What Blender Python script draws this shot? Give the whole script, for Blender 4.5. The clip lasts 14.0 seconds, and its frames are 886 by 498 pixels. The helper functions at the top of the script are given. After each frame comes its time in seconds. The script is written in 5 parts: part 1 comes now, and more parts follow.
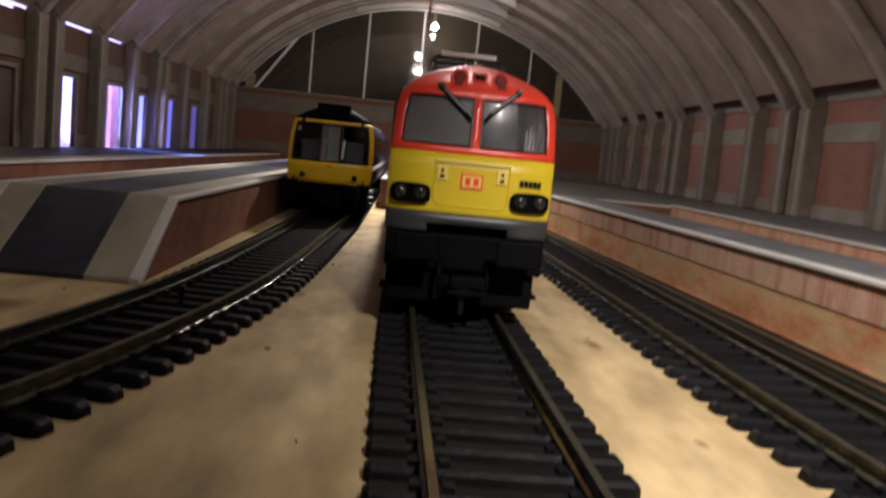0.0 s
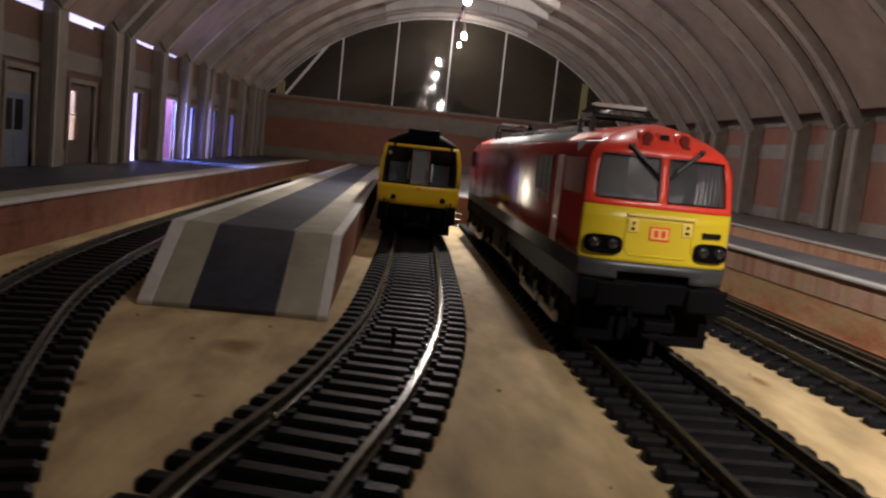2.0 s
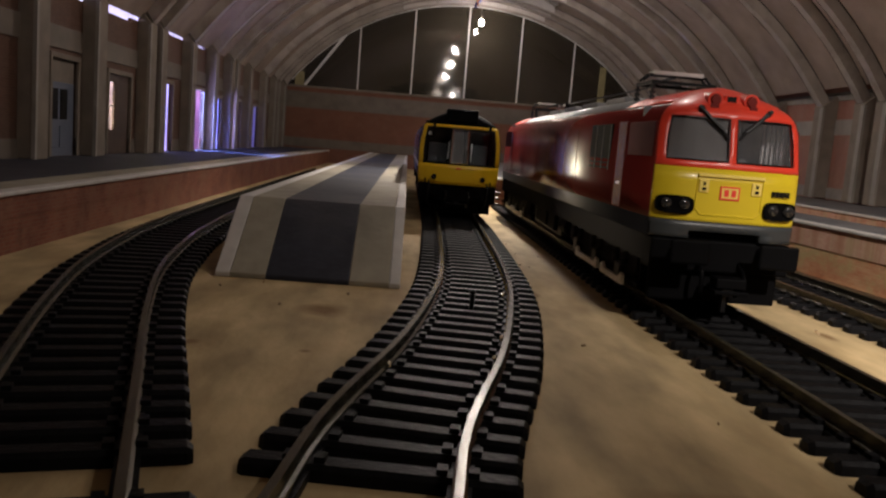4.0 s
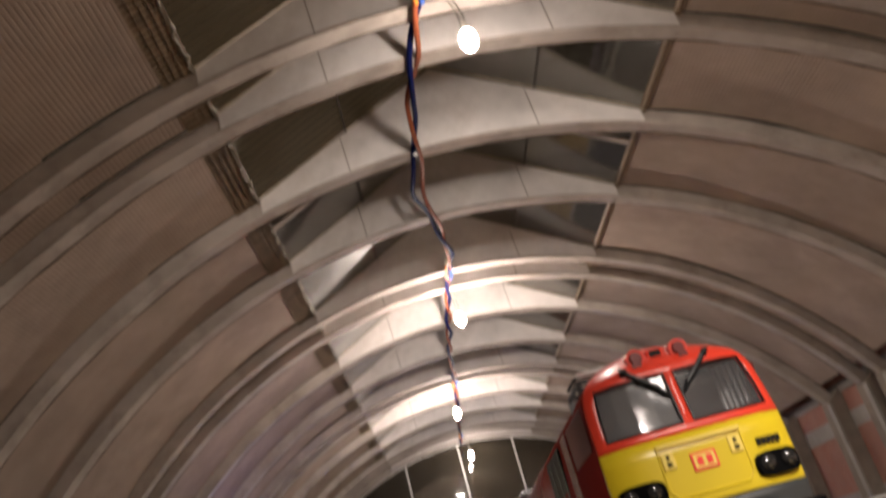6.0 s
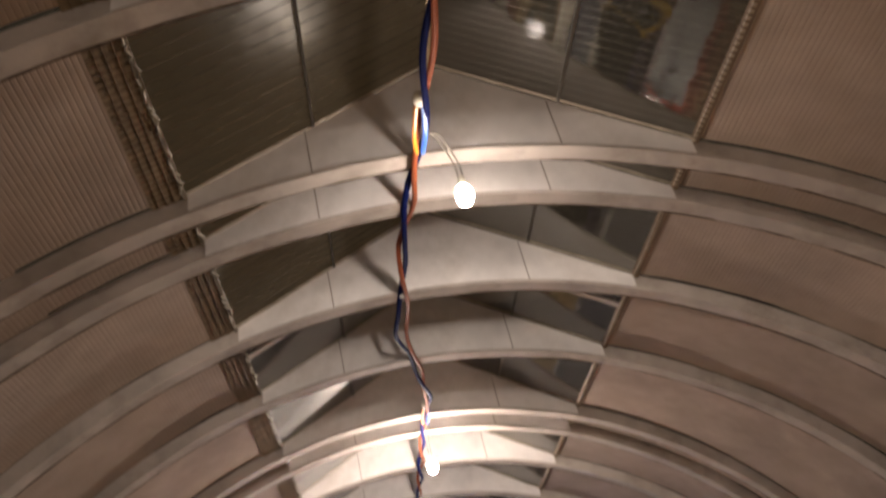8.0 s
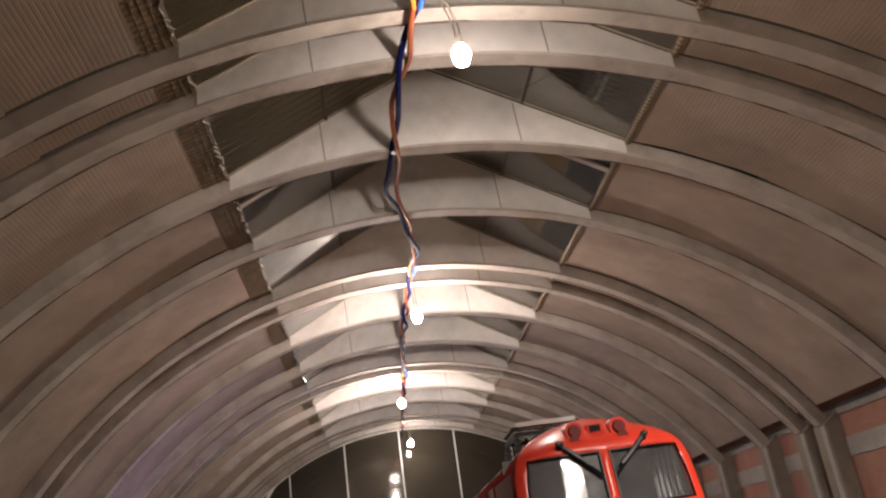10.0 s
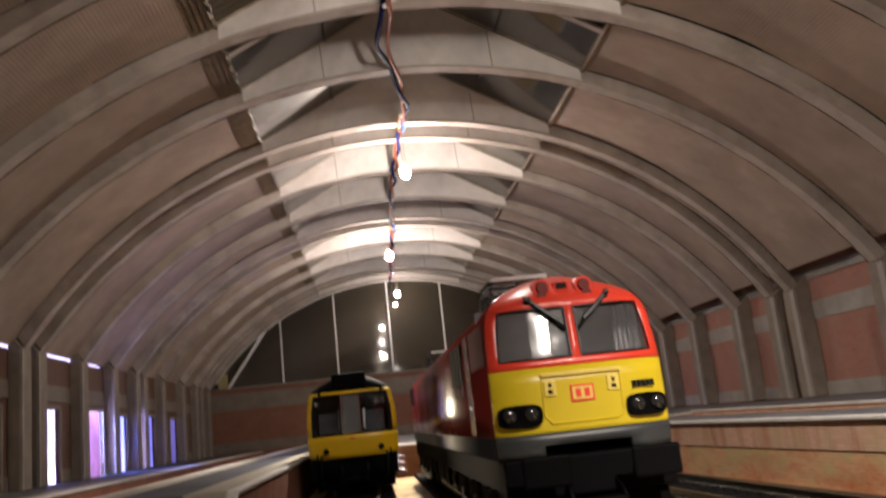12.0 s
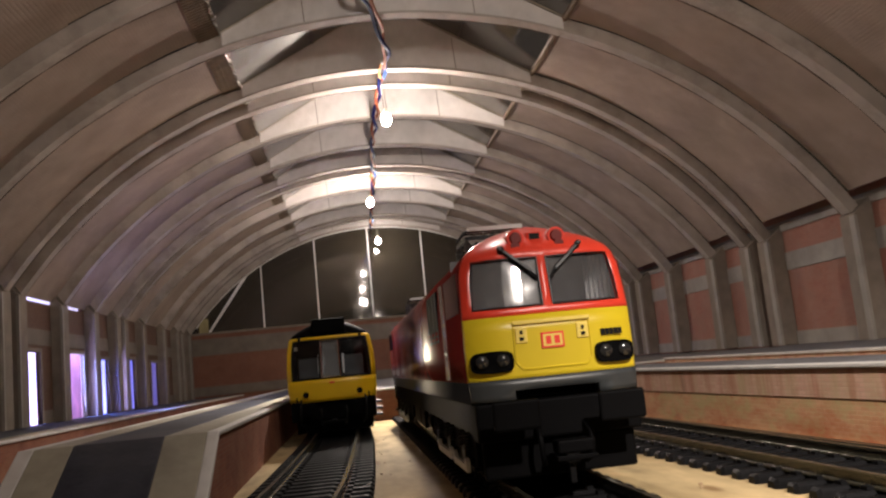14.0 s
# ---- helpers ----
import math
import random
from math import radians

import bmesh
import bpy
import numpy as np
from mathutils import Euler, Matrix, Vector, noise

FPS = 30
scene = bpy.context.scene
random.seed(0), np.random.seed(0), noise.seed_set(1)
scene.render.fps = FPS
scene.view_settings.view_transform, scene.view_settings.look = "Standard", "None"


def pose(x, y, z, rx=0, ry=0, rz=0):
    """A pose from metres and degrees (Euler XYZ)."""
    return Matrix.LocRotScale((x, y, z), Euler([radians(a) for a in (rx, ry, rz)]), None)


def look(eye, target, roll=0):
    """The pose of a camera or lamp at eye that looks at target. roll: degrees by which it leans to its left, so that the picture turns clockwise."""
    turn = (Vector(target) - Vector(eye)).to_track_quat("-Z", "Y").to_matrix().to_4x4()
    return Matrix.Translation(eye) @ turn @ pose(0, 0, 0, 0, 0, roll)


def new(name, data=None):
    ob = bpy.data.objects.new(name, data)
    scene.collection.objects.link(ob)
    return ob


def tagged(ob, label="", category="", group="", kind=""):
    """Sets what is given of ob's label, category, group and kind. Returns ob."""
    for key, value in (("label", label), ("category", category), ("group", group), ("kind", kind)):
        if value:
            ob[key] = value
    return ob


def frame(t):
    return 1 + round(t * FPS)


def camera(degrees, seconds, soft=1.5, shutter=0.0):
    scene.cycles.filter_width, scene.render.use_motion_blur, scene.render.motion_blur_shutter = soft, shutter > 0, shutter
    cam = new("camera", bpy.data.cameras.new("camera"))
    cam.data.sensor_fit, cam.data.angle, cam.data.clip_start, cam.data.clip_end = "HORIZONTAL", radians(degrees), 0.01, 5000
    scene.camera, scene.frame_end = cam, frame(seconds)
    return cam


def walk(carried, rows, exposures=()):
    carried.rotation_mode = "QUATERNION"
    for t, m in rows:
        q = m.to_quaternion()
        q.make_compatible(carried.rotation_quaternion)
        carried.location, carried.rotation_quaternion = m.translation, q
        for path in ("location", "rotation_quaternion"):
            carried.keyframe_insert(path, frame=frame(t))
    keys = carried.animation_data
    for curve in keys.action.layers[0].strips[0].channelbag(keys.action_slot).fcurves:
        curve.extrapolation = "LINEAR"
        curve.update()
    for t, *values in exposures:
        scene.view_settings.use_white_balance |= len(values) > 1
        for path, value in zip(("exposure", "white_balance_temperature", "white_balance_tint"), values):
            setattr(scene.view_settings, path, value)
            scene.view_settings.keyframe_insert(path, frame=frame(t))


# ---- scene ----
CM = 0.01  # the plan below is in centimetres: a model railway in 4 mm scale
cam = camera(56.28, 14.0, soft=2.3, shutter=0.8)
# seconds, eye, target (cm), roll
PATH = [
    (0, (-1.265, -15.907, 3.554), (-1.154, -13.923, 3.327), 5.7),
    (0.5, (-2.15, -16.387, 4.13), (-1.956, -14.406, 3.937), 7.0),
    (1, (-3.179, -17.002, 4.219), (-2.98, -15.022, 4.016), 5.8),
    (1.5, (-4.375, -17.208, 4.127), (-4.213, -15.228, 3.89), 6.0),
    (2, (-5.548, -17.066, 4.308), (-5.421, -15.083, 4.077), 6.0),
    (2.5, (-6.46, -17.325, 4.185), (-6.338, -15.34, 3.967), 5.6),
    (2.7, (-6.769, -17.23, 3.998), (-6.661, -15.244, 3.784), 5.3),
    (4.8, (-6.951, -17.734, 3.332), (-6.833, -15.756, 3.059), 3.5),
    (5, (-6.256, -16.982, 2.779), (-6.159, -14.985, 2.711), 0.1),
    (5.3, (-4.747, -15.878, 2.243), (-4.735, -13.889, 2.457), -6.9),
    (5.5, (-4.63, -14.815, 1.731), (-4.709, -12.853, 2.11), -9.0),
    (5.8, (-4.153, -14.199, 1.768), (-4.056, -12.328, 2.47), -14.3),
    (6, (-4.347, -13.855, 1.765), (-4.188, -12.029, 2.565), -15.8),
    (6.5, (-4.072, -13.772, 2.114), (-3.926, -12.026, 3.078), -14.4),
    (7, (-3.859, -13.651, 2.492), (-3.651, -11.988, 3.583), -13.4),
    (7.5, (-3.822, -13.529, 2.661), (-3.574, -11.917, 3.819), -13.1),
    (8, (-3.856, -13.578, 2.799), (-3.62, -11.897, 3.857), -11.4),
    (8.5, (-3.935, -13.668, 2.898), (-3.688, -11.928, 3.852), -10.3),
    (8.7, (-3.993, -13.805, 3.01), (-3.747, -12.035, 3.909), -9.5),
    (11, (-3.819, -14.163, 2.848), (-3.607, -12.277, 3.48), -7.9),
    (11.5, (-3.826, -14.45, 2.744), (-3.623, -12.527, 3.253), -7.3),
    (12, (-3.743, -14.724, 2.84), (-3.534, -12.776, 3.244), -6.2),
    (12.5, (-3.665, -15.12, 2.891), (-3.435, -13.154, 3.182), -5.2),
    (13, (-3.666, -15.071, 2.852), (-3.432, -13.103, 3.114), -5.2),
    (13.5, (-3.685, -15.117, 2.829), (-3.448, -13.149, 3.095), -5.3),
    (14, (-3.666, -15.056, 2.824), (-3.424, -13.09, 3.098), -5.7),
]
walk(cam, [(t, look(Vector(e) * CM, Vector(g) * CM, r)) for t, e, g, r in PATH],
     [(0.0, -0.15, 6080, 10), (1.5, -0.13, 6080, 10), (2.7, -0.25, 6200, 10), (4.8, -0.30, 6400, 10), (5.4, 0.06, 6450, 10), (6.3, 0.34, 6500, 10), (8.0, 0.42, 6550, 10), (8.7, 0.39, 6500, 10), (11.0, 0.32, 6500, 10), (14.0, 0.18, 6450, 10)])

# ---- light ----
world = bpy.data.worlds.new("dim_room")
world.use_nodes = True
scene.world = world
world.node_tree.nodes["Background"].inputs[0].default_value = (0.055, 0.042, 0.028, 1)
world.node_tree.nodes["Background"].inputs[1].default_value = 0.32
scene.view_settings.exposure = 0.0
BULB_GLOW, NEAR_GLOW = 900.0, 580.0

# violet strip lights outside the doorways, towards the pale card and the openings; the last two are unseen fills added
# for the card above and, up through the doorways, for the roof
for name, x, y, z, long, aim, watts, tint in (("violet_strip", -24.8, 46, 7.4, 0.90, (-29.2, 46, 5.0), 0.42, (0.43, 0.38, 1.0)),
                                              ("blue_spill", -27.2, 46, 7.4, 0.02, (-21.8, 52, 3.0), 0.95, (0.20, 0.30, 1.0)),
                                              ("eave_fill", -25.2, 44, 9.0, 0.60, (-29.2, 44, 12.5), 0.27, (0.82, 0.80, 1.0)),
                                              ("violet_roof_fill", -24.9, 48, 0.8, 0.24, (-20.3, 50, 10.4), 0.62, (0.50, 0.42, 1.0))):
    lamp = bpy.data.lights.new(name, "AREA")
    lamp.shape, lamp.size, lamp.size_y = "RECTANGLE", long, 0.03
    lamp.energy, lamp.color = watts, tint
    eye = Vector((x, y, z)) * CM
    new(name, lamp).matrix_world = look(eye, Vector(aim) * CM)

# unseen fill spot added by the nearest bulb: it brightens the side of the mottled platform
lamp = bpy.data.lights.new("platform_fill", "SPOT")
lamp.energy, lamp.color, lamp.spot_size, lamp.spot_blend, lamp.shadow_soft_size = 5.2, (1.0, 0.88, 0.78), radians(74), 1.0, 0.003
new("platform_fill", lamp).matrix_world = look((0.037, -0.205, 0.150), (0.106, -0.042, 0.002))

# fill spot added beside the first bulb over the locomotive, aimed down and along the shed
lamp = bpy.data.lights.new("first_bulb_fill", "SPOT")
lamp.energy, lamp.color, lamp.spot_size, lamp.spot_blend, lamp.shadow_soft_size = 0.16, (1.0, 0.885, 0.795), radians(178), 0.35, 0.003
new("first_bulb_fill", lamp).matrix_world = look((0.002, 0.083, 0.176), (0.002, 0.133, 0.101))

# fill spot added under the second bulb to make the pool of light on the board below it
lamp = bpy.data.lights.new("second_bulb_fill", "SPOT")
lamp.energy, lamp.color, lamp.spot_size, lamp.spot_blend, lamp.shadow_soft_size = 3.0, (1.0, 0.885, 0.78), radians(80), 0.9, 0.003
new("second_bulb_fill", lamp).matrix_world = look((-0.0025, 0.348, 0.176), (-0.029, 0.28, 0.0))

# unseen warm spot behind the narrow pane, added to put a bright patch on the side of the locomotive
lamp = bpy.data.lights.new("loco_side_spot", "SPOT")
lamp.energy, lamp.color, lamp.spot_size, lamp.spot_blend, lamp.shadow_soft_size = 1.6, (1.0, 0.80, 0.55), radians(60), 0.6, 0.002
new("loco_side_spot", lamp).matrix_world = look((-0.256, 0.312, 0.033), (-0.017, 0.058, 0.035))
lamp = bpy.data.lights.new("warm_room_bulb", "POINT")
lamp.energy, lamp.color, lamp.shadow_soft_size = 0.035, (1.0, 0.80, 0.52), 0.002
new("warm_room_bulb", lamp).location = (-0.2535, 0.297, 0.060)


# ---- materials ----
def material(name, colour, rough=0.6, metal=0.0, vary=0.12, scale=120.0, bump=0.0, stain=0.0, stain_scale=18.0, stain_colour=None,
             coat=0.0, spec=0.5, bump_scale=None, stretch=(1, 1, 1), random=0.0):
    m = bpy.data.materials.new(name)
    m.use_nodes = True
    nt = m.node_tree
    b = nt.nodes["Principled BSDF"]
    b.inputs["Roughness"].default_value = rough
    b.inputs["Metallic"].default_value = metal
    b.inputs["Coat Weight"].default_value = coat
    b.inputs["Specular IOR Level"].default_value = spec
    tc = nt.nodes.new("ShaderNodeTexCoord")
    mp = nt.nodes.new("ShaderNodeMapping")
    mp.inputs["Scale"].default_value = stretch
    nt.links.new(tc.outputs["Object"], mp.inputs["Vector"])
    n1 = nt.nodes.new("ShaderNodeTexNoise")
    n1.inputs["Scale"].default_value, n1.inputs["Detail"].default_value = scale, 6
    nt.links.new(mp.outputs[0], n1.inputs["Vector"])
    ramp = nt.nodes.new("ShaderNodeMapRange")
    ramp.inputs["From Min"].default_value, ramp.inputs["From Max"].default_value = 0.3, 0.7
    ramp.inputs["To Min"].default_value, ramp.inputs["To Max"].default_value = 1 - vary, 1 + vary
    nt.links.new(n1.outputs["Fac"], ramp.inputs["Value"])
    mul = nt.nodes.new("ShaderNodeVectorMath")
    mul.operation = "SCALE"
    mul.inputs[0].default_value = colour
    nt.links.new(ramp.outputs[0], mul.inputs["Scale"])
    out = mul.outputs[0]
    if random:
        oi = nt.nodes.new("ShaderNodeObjectInfo")
        rr = nt.nodes.new("ShaderNodeMapRange")
        rr.inputs["To Min"].default_value, rr.inputs["To Max"].default_value = 1 - random, 1 + random
        nt.links.new(oi.outputs["Random"], rr.inputs["Value"])
        m2 = nt.nodes.new("ShaderNodeVectorMath")
        m2.operation = "SCALE"
        nt.links.new(out, m2.inputs[0])
        nt.links.new(rr.outputs[0], m2.inputs["Scale"])
        out = m2.outputs[0]
    if stain:
        n2 = nt.nodes.new("ShaderNodeTexNoise")
        n2.inputs["Scale"].default_value, n2.inputs["Detail"].default_value, n2.inputs["Roughness"].default_value = stain_scale, 8, 0.65
        nt.links.new(mp.outputs[0], n2.inputs["Vector"])
        mr = nt.nodes.new("ShaderNodeMapRange")
        mr.inputs["From Min"].default_value, mr.inputs["From Max"].default_value = 0.48, 0.68
        mr.inputs["To Max"].default_value = stain
        nt.links.new(n2.outputs["Fac"], mr.inputs["Value"])
        mx = nt.nodes.new("ShaderNodeMix")
        mx.data_type = "RGBA"
        nt.links.new(mr.outputs[0], mx.inputs["Factor"])
        nt.links.new(out, mx.inputs["A"])
        mx.inputs["B"].default_value = (*(stain_colour or [c * 0.45 for c in colour]), 1)
        out = mx.outputs["Result"]
    nt.links.new(out, b.inputs["Base Color"])
    if bump:
        n3 = nt.nodes.new("ShaderNodeTexNoise")
        n3.inputs["Scale"].default_value, n3.inputs["Detail"].default_value = bump_scale or scale * 3, 5
        nt.links.new(mp.outputs[0], n3.inputs["Vector"])
        bp = nt.nodes.new("ShaderNodeBump")
        bp.inputs["Strength"].default_value, bp.inputs["Distance"].default_value = bump, 0.001
        nt.links.new(n3.outputs["Fac"], bp.inputs["Height"])
        nt.links.new(bp.outputs[0], b.inputs["Normal"])
    return m


def brick_print(name, c1, c2, joint, axis, blotch, blotch_amount=0.5, patch=None, streak=1.0, size=34):
    """Printed brick paper: axis tells which way the wall runs ('x' or 'y')."""
    m = bpy.data.materials.new(name)
    m.use_nodes = True
    nt = m.node_tree
    b = nt.nodes["Principled BSDF"]
    b.inputs["Roughness"].default_value = 0.65
    b.inputs["Specular IOR Level"].default_value = 0.15
    tc = nt.nodes.new("ShaderNodeTexCoord")
    sep = nt.nodes.new("ShaderNodeSeparateXYZ")
    com = nt.nodes.new("ShaderNodeCombineXYZ")
    nt.links.new(tc.outputs["Object"], sep.inputs[0])
    nt.links.new(sep.outputs["X" if axis == "x" else "Y"], com.inputs[0])
    nt.links.new(sep.outputs["Z"], com.inputs[1])
    br = nt.nodes.new("ShaderNodeTexBrick")
    br.inputs["Color1"].default_value, br.inputs["Color2"].default_value, br.inputs["Mortar"].default_value = (*c1, 1), (*c2, 1), (*joint, 1)
    br.inputs["Scale"].default_value = 1.0
    br.inputs["Brick Width"].default_value, br.inputs["Row Height"].default_value, br.inputs["Mortar Size"].default_value = 0.0032, 0.0011, 0.00013
    br.inputs["Mortar Smooth"].default_value = 0.4
    nt.links.new(com.outputs[0], br.inputs["Vector"])
    n = nt.nodes.new("ShaderNodeTexNoise")
    n.inputs["Scale"].default_value, n.inputs["Detail"].default_value, n.inputs["Roughness"].default_value = size, 9, 0.68
    mp0 = nt.nodes.new("ShaderNodeMapping")
    mp0.inputs["Scale"].default_value = (1, 1, streak)
    nt.links.new(tc.outputs["Object"], mp0.inputs["Vector"])
    nt.links.new(mp0.outputs[0], n.inputs["Vector"])
    mr = nt.nodes.new("ShaderNodeMapRange")
    mr.inputs["From Min"].default_value, mr.inputs["From Max"].default_value, mr.inputs["To Max"].default_value = 0.44, 0.66, blotch_amount
    nt.links.new(n.outputs["Fac"], mr.inputs["Value"])
    mx = nt.nodes.new("ShaderNodeMix")
    mx.data_type = "RGBA"
    nt.links.new(mr.outputs[0], mx.inputs["Factor"])
    nt.links.new(br.outputs["Color"], mx.inputs["A"])
    mx.inputs["B"].default_value = (*blotch, 1)
    out = mx.outputs["Result"]
    for colour, size, low in ((patch, size * 1.3, 0.47), ([c * 0.45 for c in blotch], size * 2.1, 0.60)) if patch else ():
        mp, n2, m2, x2 = (nt.nodes.new("ShaderNode" + k) for k in ("Mapping", "TexNoise", "MapRange", "Mix"))
        mp.inputs["Scale"].default_value, mp.inputs["Location"].default_value = (1, 1, streak), (size, 3, 5)
        n2.inputs["Scale"].default_value, n2.inputs["Detail"].default_value, n2.inputs["Roughness"].default_value = size, 8, 0.72
        m2.inputs["From Min"].default_value, m2.inputs["From Max"].default_value, m2.inputs["To Max"].default_value = low, low + 0.16, 0.75
        x2.data_type = "RGBA"
        x2.inputs["B"].default_value = (*colour, 1)
        nt.links.new(tc.outputs["Object"], mp.inputs["Vector"])
        nt.links.new(mp.outputs[0], n2.inputs["Vector"])
        nt.links.new(n2.outputs["Fac"], m2.inputs["Value"])
        nt.links.new(m2.outputs[0], x2.inputs["Factor"])
        nt.links.new(out, x2.inputs["A"])
        out = x2.outputs["Result"]
    nt.links.new(out, b.inputs["Base Color"])
    bp = nt.nodes.new("ShaderNodeBump")
    bp.inputs["Strength"].default_value, bp.inputs["Distance"].default_value = 0.25, 0.0002
    bp.invert = True
    nt.links.new(br.outputs["Fac"], bp.inputs["Height"])
    nt.links.new(bp.outputs[0], b.inputs["Normal"])
    return m


def glass(name, tint=(1, 1, 1), rough=0.02, ior=1.45, wavy=0.0, haze=0.0):
    m = bpy.data.materials.new(name)
    m.use_nodes = True
    b = m.node_tree.nodes["Principled BSDF"]
    b.inputs["Base Color"].default_value = (*tint, 1)
    b.inputs["Transmission Weight"].default_value = 1.0 - haze
    b.inputs["Roughness"].default_value = rough
    b.inputs["IOR"].default_value = ior
    if wavy:
        nt = m.node_tree
        tc, n, bp = nt.nodes.new("ShaderNodeTexCoord"), nt.nodes.new("ShaderNodeTexNoise"), nt.nodes.new("ShaderNodeBump")
        n.inputs["Scale"].default_value, n.inputs["Detail"].default_value = 45, 3
        bp.inputs["Strength"].default_value, bp.inputs["Distance"].default_value = wavy, 0.002
        nt.links.new(tc.outputs["Object"], n.inputs["Vector"])
        nt.links.new(n.outputs["Fac"], bp.inputs["Height"])
        nt.links.new(bp.outputs[0], b.inputs["Normal"])
    return m


def glowing(name, colour, strength):
    m = bpy.data.materials.new(name)
    m.use_nodes = True
    b = m.node_tree.nodes["Principled BSDF"]
    b.inputs["Base Color"].default_value = (1, 1, 1, 1)
    b.inputs["Emission Color"].default_value = (*colour, 1)
    b.inputs["Emission Strength"].default_value = strength
    return m


WOOD = material("plywood", (0.485, 0.37, 0.20), 0.65, spec=0.1, vary=0.36, scale=110, bump=0.3, stain=0.6, stain_scale=34,
                stain_colour=(0.33, 0.22, 0.10), stretch=(1.0, 0.35, 1.0))


def add_marks(m, spots, colour):
    """Knots and scorch marks of given place and size (centimetres) on a board."""
    nt = m.node_tree
    b = nt.nodes["Principled BSDF"]
    out = b.inputs["Base Color"].links[0].from_socket
    tc, fuzz = nt.nodes.new("ShaderNodeTexCoord"), nt.nodes.new("ShaderNodeTexNoise")
    fuzz.inputs["Scale"].default_value, fuzz.inputs["Detail"].default_value = 160, 6
    nt.links.new(tc.outputs["Object"], fuzz.inputs["Vector"])
    for x, y, rx, ry, dark in spots:
        mp, ln, mr, ad, mx = (nt.nodes.new("ShaderNode" + k) for k in ("Mapping", "VectorMath", "MapRange", "Math", "Mix"))
        mp.vector_type = "TEXTURE"
        mp.inputs["Location"].default_value, mp.inputs["Scale"].default_value = (x * CM, y * CM, 0), (rx * CM, ry * CM, 1)
        ln.operation = "LENGTH"
        nt.links.new(tc.outputs["Object"], mp.inputs["Vector"])
        nt.links.new(mp.outputs[0], ln.inputs[0])
        ad.operation = "ADD"
        nt.links.new(ln.outputs["Value"], ad.inputs[0])
        nt.links.new(fuzz.outputs["Fac"], ad.inputs[1])
        mr.inputs["From Min"].default_value, mr.inputs["From Max"].default_value = 1.75, 0.9
        mr.inputs["To Max"].default_value = dark
        nt.links.new(ad.outputs[0], mr.inputs["Value"])
        mx.data_type = "RGBA"
        mx.inputs["B"].default_value = (*colour, 1)
        nt.links.new(mr.outputs[0], mx.inputs["Factor"])
        nt.links.new(out, mx.inputs["A"])
        out = mx.outputs["Result"]
    nt.links.new(out, b.inputs["Base Color"])


add_marks(WOOD, [(-8.47, -0.45, 0.5, 0.6, 0.85), (-10.38, -3.75, 0.2, 0.2, 0.8), (-8.4, -3.85, 0.1, 0.1, 0.7), (2.9, 0.5, 0.16, 0.4, 0.8), (2.4, -8.6, 0.5, 0.12, 0.45),
                 (-3.4, 3.2, 0.12, 0.3, 0.7), (-3.2, 11.5, 0.2, 0.6, 0.6), (-3.6, -9.0, 0.9, 0.2, 0.35), (-2.6, -11.8, 0.3, 0.6, 0.35), (3.1, -5.2, 0.1, 0.2, 0.7)], (0.20, 0.11, 0.045))
SLEEPER = material("sleeper_plastic", (0.0060, 0.0060, 0.0066), 0.45, vary=0.25, scale=400, bump=0.2, random=0.25, spec=0.08)
RAIL = material("nickel_silver_rail", (0.085, 0.080, 0.056), 0.22, metal=0.6, bump=0.2, bump_scale=140, vary=0.25, scale=160, stain=0.5, stain_scale=90, stain_colour=(0.075, 0.062, 0.045))
RIB = material("rib_card", (0.43, 0.377, 0.328), 0.75, vary=0.14, scale=60, bump=0.2, spec=0.2, stain=0.75, stain_scale=40, stain_colour=(0.24, 0.20, 0.165))
DARK_EDGE = material("dark_card_edge", (0.075, 0.052, 0.036), 0.7, vary=0.3, scale=120, spec=0.1)
PANEL = material("roof_panel_card", (0.375, 0.294, 0.236), 0.7, vary=0.14, scale=45, bump=0.2, spec=0.2, stain=0.6, stain_scale=22,
                 stain_colour=(0.24, 0.19, 0.16), random=0.06)
CARRIER = material("glazing_carrier_brown", (0.21, 0.16, 0.10), 0.4, vary=0.3, scale=200, bump=0.2)
TIMBER = material("brown_purlin", (0.33, 0.235, 0.135), 0.6, vary=0.25, scale=200, bump=0.2)
DARK_BAR = material("dark_glazing_bar", (0.05, 0.04, 0.03), 0.5, vary=0.2, scale=200)
GUSSET = material("gusset_paper", (0.66, 0.62, 0.585), 0.7, vary=0.16, scale=45, bump=0.15, spec=0.2, stain=0.55, stain_scale=22, stain_colour=(0.40, 0.35, 0.30))
LIP = material("acetate_lip", (0.20, 0.17, 0.13), 0.14, vary=0.5, scale=260, coat=0.8, bump=0.9, bump_scale=260)
WHITE_CARD = material("white_card", (0.80, 0.785, 0.765), 0.6, vary=0.06, scale=80, stain=0.2, stain_scale=40)
STONE = material("column_card", (0.225, 0.19, 0.155), 0.75, spec=0.2, vary=0.16, scale=110, bump=0.15, stain=0.5, stain_scale=45, stain_colour=(0.26, 0.21, 0.15))
# darker copy of PALE_STONE: weaker light on west and end walls put into colour
DIM_STONE = material("dim_stone_band", (0.175, 0.145, 0.115), 0.7, vary=0.14, scale=90, stain=0.5, stain_scale=40, stain_colour=(0.13, 0.10, 0.08))
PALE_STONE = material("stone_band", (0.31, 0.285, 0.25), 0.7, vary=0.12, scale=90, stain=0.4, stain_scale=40)
